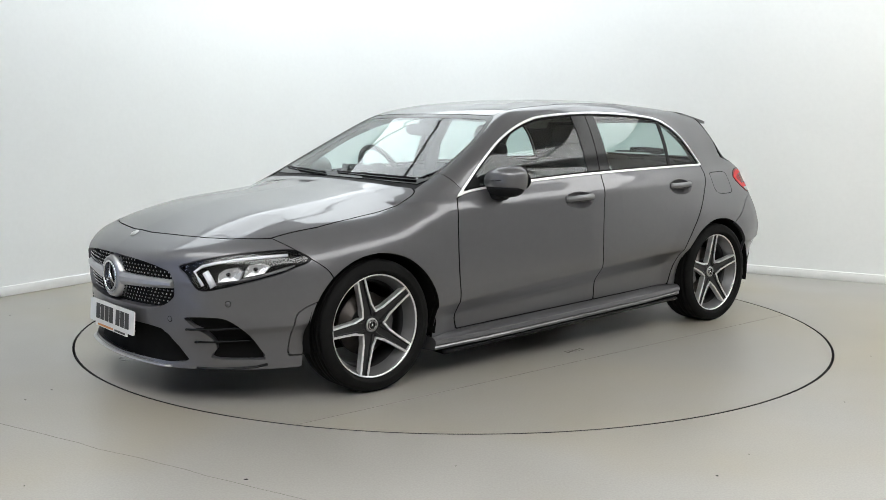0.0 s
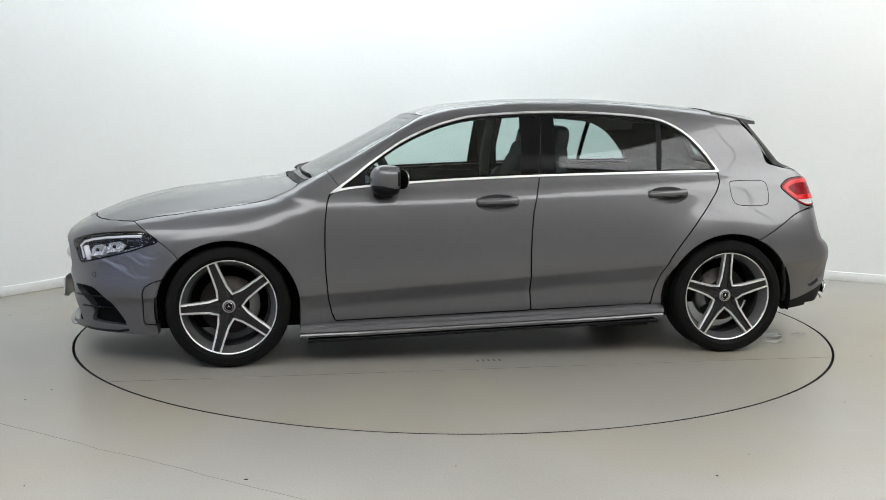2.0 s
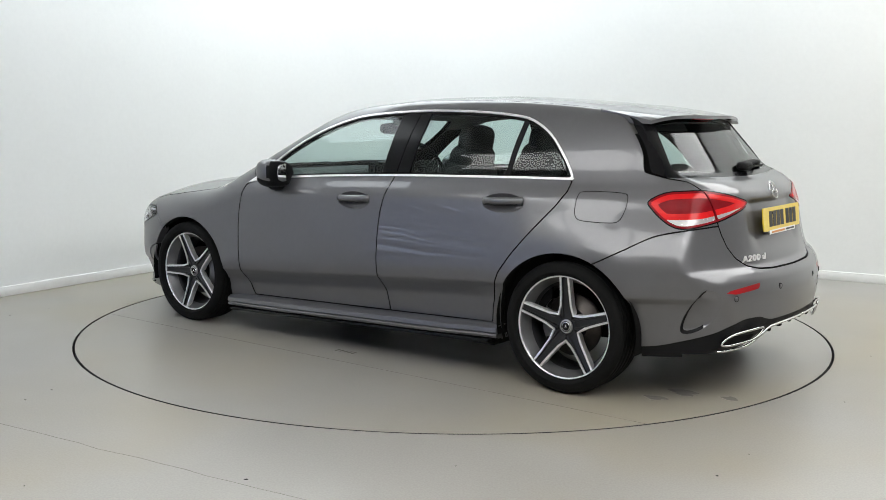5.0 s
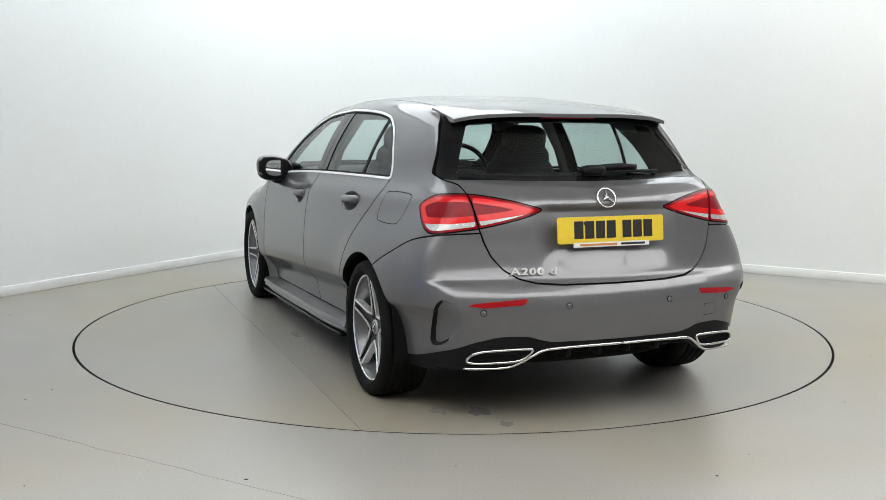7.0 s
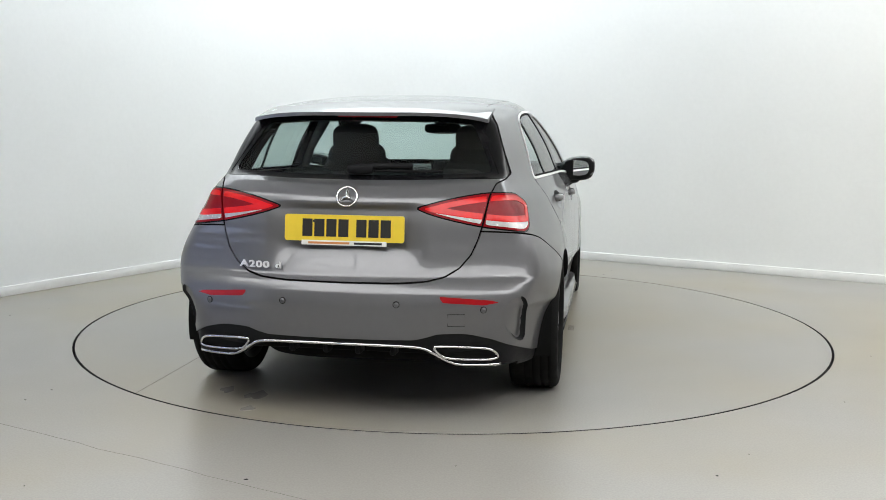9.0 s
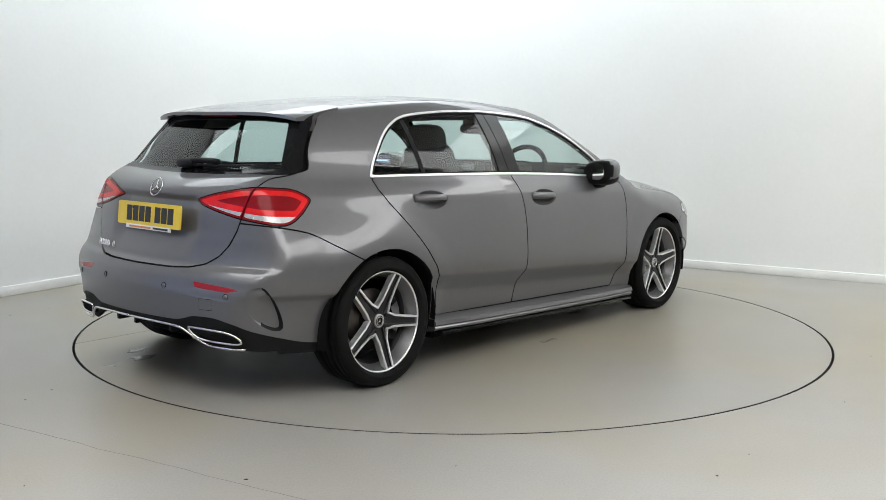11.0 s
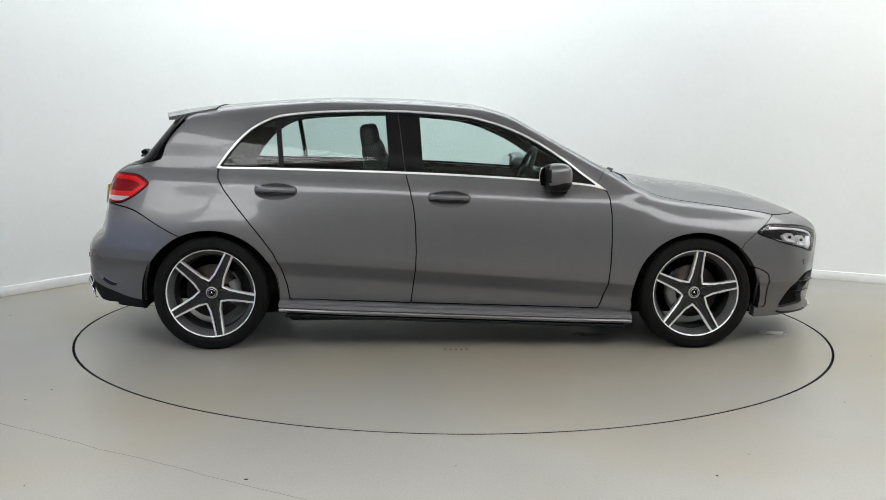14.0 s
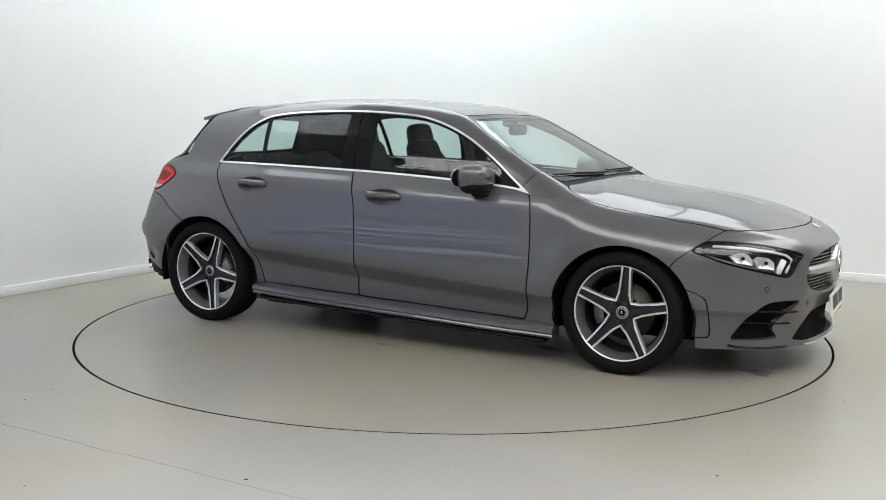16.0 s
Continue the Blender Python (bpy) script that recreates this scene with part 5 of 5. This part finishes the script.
def build_cabin():
    part("cabin_floor", box(-1.75, 1.0, -0.72, 0.72, 0.26, 0.32, 0.02), LINER, car)
    for y in (0.36, -0.36):
        s = part("front_seat", pillow(-0.10, y, 0.50, 0.26, 0.25, 0.10, 0.5), FABRIC, car, "dark upholstered front seat")
        part("backrest", joined(pillow(-0.40, y, 0.78, 0.085, 0.225, 0.31, 0.5, lean=-14), pillow(-0.33, y + 0.19, 0.74, 0.075, 0.055, 0.24, 0.6, lean=-14), pillow(-0.33, y - 0.19, 0.74, 0.075, 0.055, 0.24, 0.6, lean=-14),
                                pillow(-0.465, y, 1.04, 0.065, 0.17, 0.11, 0.55, lean=-14)), FABRIC, s)
        part("headrest", pillow(-0.50, y, 1.17, 0.050, 0.135, 0.085, 0.6, lean=-10), FABRIC, s)
    b = part("rear_bench", pillow(-0.92, 0, 0.50, 0.26, 0.64, 0.10, 0.45), FABRIC, car, "dark upholstered rear bench")
    part("backrest", pillow(-1.26, 0, 0.74, 0.08, 0.64, 0.29, 0.4, lean=-20), FABRIC, b)
    for y in (0.38, 0, -0.38):
        part("headrest", pillow(-1.37, y, 0.985, 0.05, 0.125, 0.060, 0.6, lean=-14), FABRIC, b)
    d = pillow(0.80, 0, 0.80, 0.26, 0.74, 0.17, 0.45, 28, 16)
    part("dashboard", d, BLACK, car, "dark padded dashboard")
    part("display", box(0.515, 0.53, -0.62, 0.10, 0.90, 1.005, 0.006), BLACK_GLOSS, car, "wide black glass display")
    part("parcel_shelf", box(-1.80, -1.40, -0.56, 0.56, 0.955, 0.97, 0.006), LINER, car)
    ring = [(0.185 * math.cos(a), 0.185 * math.sin(a), 0) for a in np.linspace(0, 2 * math.pi, 33)[:-1]]
    w = part("steering_wheel", tube(ring, 0.016, 10, closed=True), BLACK, car, "black steering wheel")
    w.matrix_basis = pose(0.42, -0.36, 0.945, 0, -66, 0)
    part("wheel_boss", joined(pillow(0, 0, 0, 0.075, 0.075, 0.025), box(-0.02, 0.02, -0.18, 0.18, -0.008, 0.008, 0.004), box(-0.18, 0.0, -0.016, 0.016, -0.008, 0.008, 0.004)), BLACK, w)
    m = part("interior_mirror", pillow(0.40, 0, 1.225, 0.02, 0.125, 0.035, 0.6), BLACK, car, "black interior mirror")
    part("mirror_stalk", pillow(0.345, 0, 1.266, 0.045, 0.042, 0.025, 0.7), BLACK, m)
    for side in (1, -1):
        part("door_card", box(-1.25, 0.80, 0.755, 0.775, 0.30, 0.945, 0.008) if side > 0 else box(-1.25, 0.80, -0.775, -0.755, 0.30, 0.945, 0.008), LINER, car)
        part("inner_pillar", tube([(-0.30, side * 0.765, 0.93), (-0.30, side * 0.70, 1.12), (-0.32, side * 0.575, 1.315)], 0.035, 8, squash=1.0), HEADLINER, car)
        # trim inside the pillars, following the body a little way in
        for name, lean_x, x0, x1, z0, z1 in (("inner_pillar_trim", 0.05, -0.245, -0.375, 0.94, 1.29), ("inner_rear_pillar_trim", 0.16, -1.34, -1.66, 0.95, 1.27)):
            v, f = [], []
            for i in range(7):
                z = z0 + (z1 - z0) * i / 6
                for j in range(5):
                    x = x0 + (x1 - x0) * j / 4 + lean_x * (i / 6 - 0.5)
                    v.append((x, side * (side_at(x, z) - (0.045 if 0 < j < 4 else 0.022)), z))
            for i in range(6):
                for j in range(4):
                    a = i * 5 + j
                    f.append((a, a + 1, a + 6, a + 5))
            part(name, from_arrays(v, f), LINER, car, "dark plastic trim inside the pillar")


build_spoiler()
build_sills()
build_mirrors()
build_handles()
build_plates()
build_rear()
build_front()
build_cabin()


# ---- marks on the floor ----
def build_marks():
    rng = random.Random(5)
    pts = [(-2.08 + 0.10 * i, -2.095 - 0.0568 * i + rng.uniform(-0.008, 0.008), -0.0004) for i in range(1, 24)]
    tagged(mesh_ob("floor_crack", tube(pts, 0.0013, 5), CRACK), "thin dark crack across the painted floor", "crack", kind="structure")
    v, f = [], []
    for _ in range(46):
        a, r = rng.uniform(0, 2 * math.pi), rng.uniform(2.35, 3.6)
        x, y, s = r * math.cos(a), r * math.sin(a), rng.uniform(0.003, 0.008)
        k, n = len(v), 6
        for j in range(n):
            w = 2 * math.pi * j / n
            v.append((x + s * rng.uniform(0.6, 1.5) * math.cos(w), y + s * rng.uniform(0.6, 1.2) * math.sin(w), 0.0012))
        v.append((x, y, 0.003))
        f += [(k + j, k + (j + 1) % n, k + n) for j in range(n)]
    tagged(mesh_ob("floor_grit", from_arrays(v, f), PIT, flat=True), "scattered dark specks of grit on the floor", "grit", kind="stuff")


build_marks()


# ---- turntable and movement ----
WET_SPOTS = ((-1.85, 0.63, 0.07, 0.04), (-1.78, 0.80, 0.05, 0.03), (1.97, -0.34, 0.08, 0.05), (0.81, -0.37, 0.09, 0.04), (-2.06, 0.59, 0.04, 0.025))


def build_table():
    t = mesh_ob("turntable", lathe([(0, 0.0), (TABLE_R - 0.008, 0.0), (TABLE_R - 0.007, -0.0015)], 160, "z"), TABLE, flat=True)
    part("table_edge", lathe([(TABLE_R - 0.007, -0.0015), (TABLE_R - 0.0065, -0.003), (TABLE_R - 0.0065, -0.10)], 160, "z"), PIT, t, "dark edge of the turntable")
    # two sets of short lifting slots
    for cx, cy, turn in ((-0.022, 1.020, 0), (-0.022, -0.755, 0)):
        for i in range(5):
            part("slot", box(cx - 0.06 + 0.03 * i - 0.006, cx - 0.06 + 0.03 * i + 0.006, cy - 0.018, cy + 0.018, 0.0, 0.0012), CRACK, t, flat=True)
    part("plate_seam", tube([(x, 1.20 + 0.006 * math.sin(x), 0.0) for x in np.linspace(-1.92, 1.92, 14)], 0.0012, 5), CRACK, t)
    # wet patches left by the tyres
    rng = random.Random(11)
    for cx, cy, rx, ry in WET_SPOTS:
        k = 22
        ring = [(cx + rx * (1 + 0.35 * math.sin(3 * a + cx * 9) + rng.uniform(-0.15, 0.15)) * math.cos(a), cy + ry * (1 + 0.3 * math.sin(2 * a + cy * 7) + rng.uniform(-0.15, 0.15)) * math.sin(a)) for a in np.linspace(0, 2 * math.pi, k + 1)[:-1]]
        part("wet_patch", slab(ring, 0.0012, lambda a, b, c: (a, b, 0.0016 + c)), WET, t, "small wet patch", flat=True)
    return tagged(t, "round grey painted turntable set flush in the floor", "turntable")


turntable = build_table()
# turn of the table in degrees, clockwise from above, at every half second
SPEED, START = 15.55, 138.80
JITTER = {0.0: 0.13, 0.5: -0.07, 1.0: 0.17, 1.5: -0.05, 2.0: 0.16, 2.5: -0.06, 3.0: 0.26, 3.5: -0.07, 6.5: -0.38, 7.5: -0.28, 8.0: 0.10, 8.5: -0.13, 9.0: 0.25,
          12.5: -0.23, 13.5: -0.10, 14.0: 0.15, 15.0: 0.12, 16.0: 0.07}


def motions():
    rows = [(k / 2, pose(0, 0, 0, 0, 0, -(START + SPEED * k / 2 + JITTER.get(k / 2, 0.0)))) for k in range(33)]
    walk(turntable, rows)
    walk(car, [(t, m @ pose(-0.022, 0.1325, 0.0)) for t, m in rows])


motions()
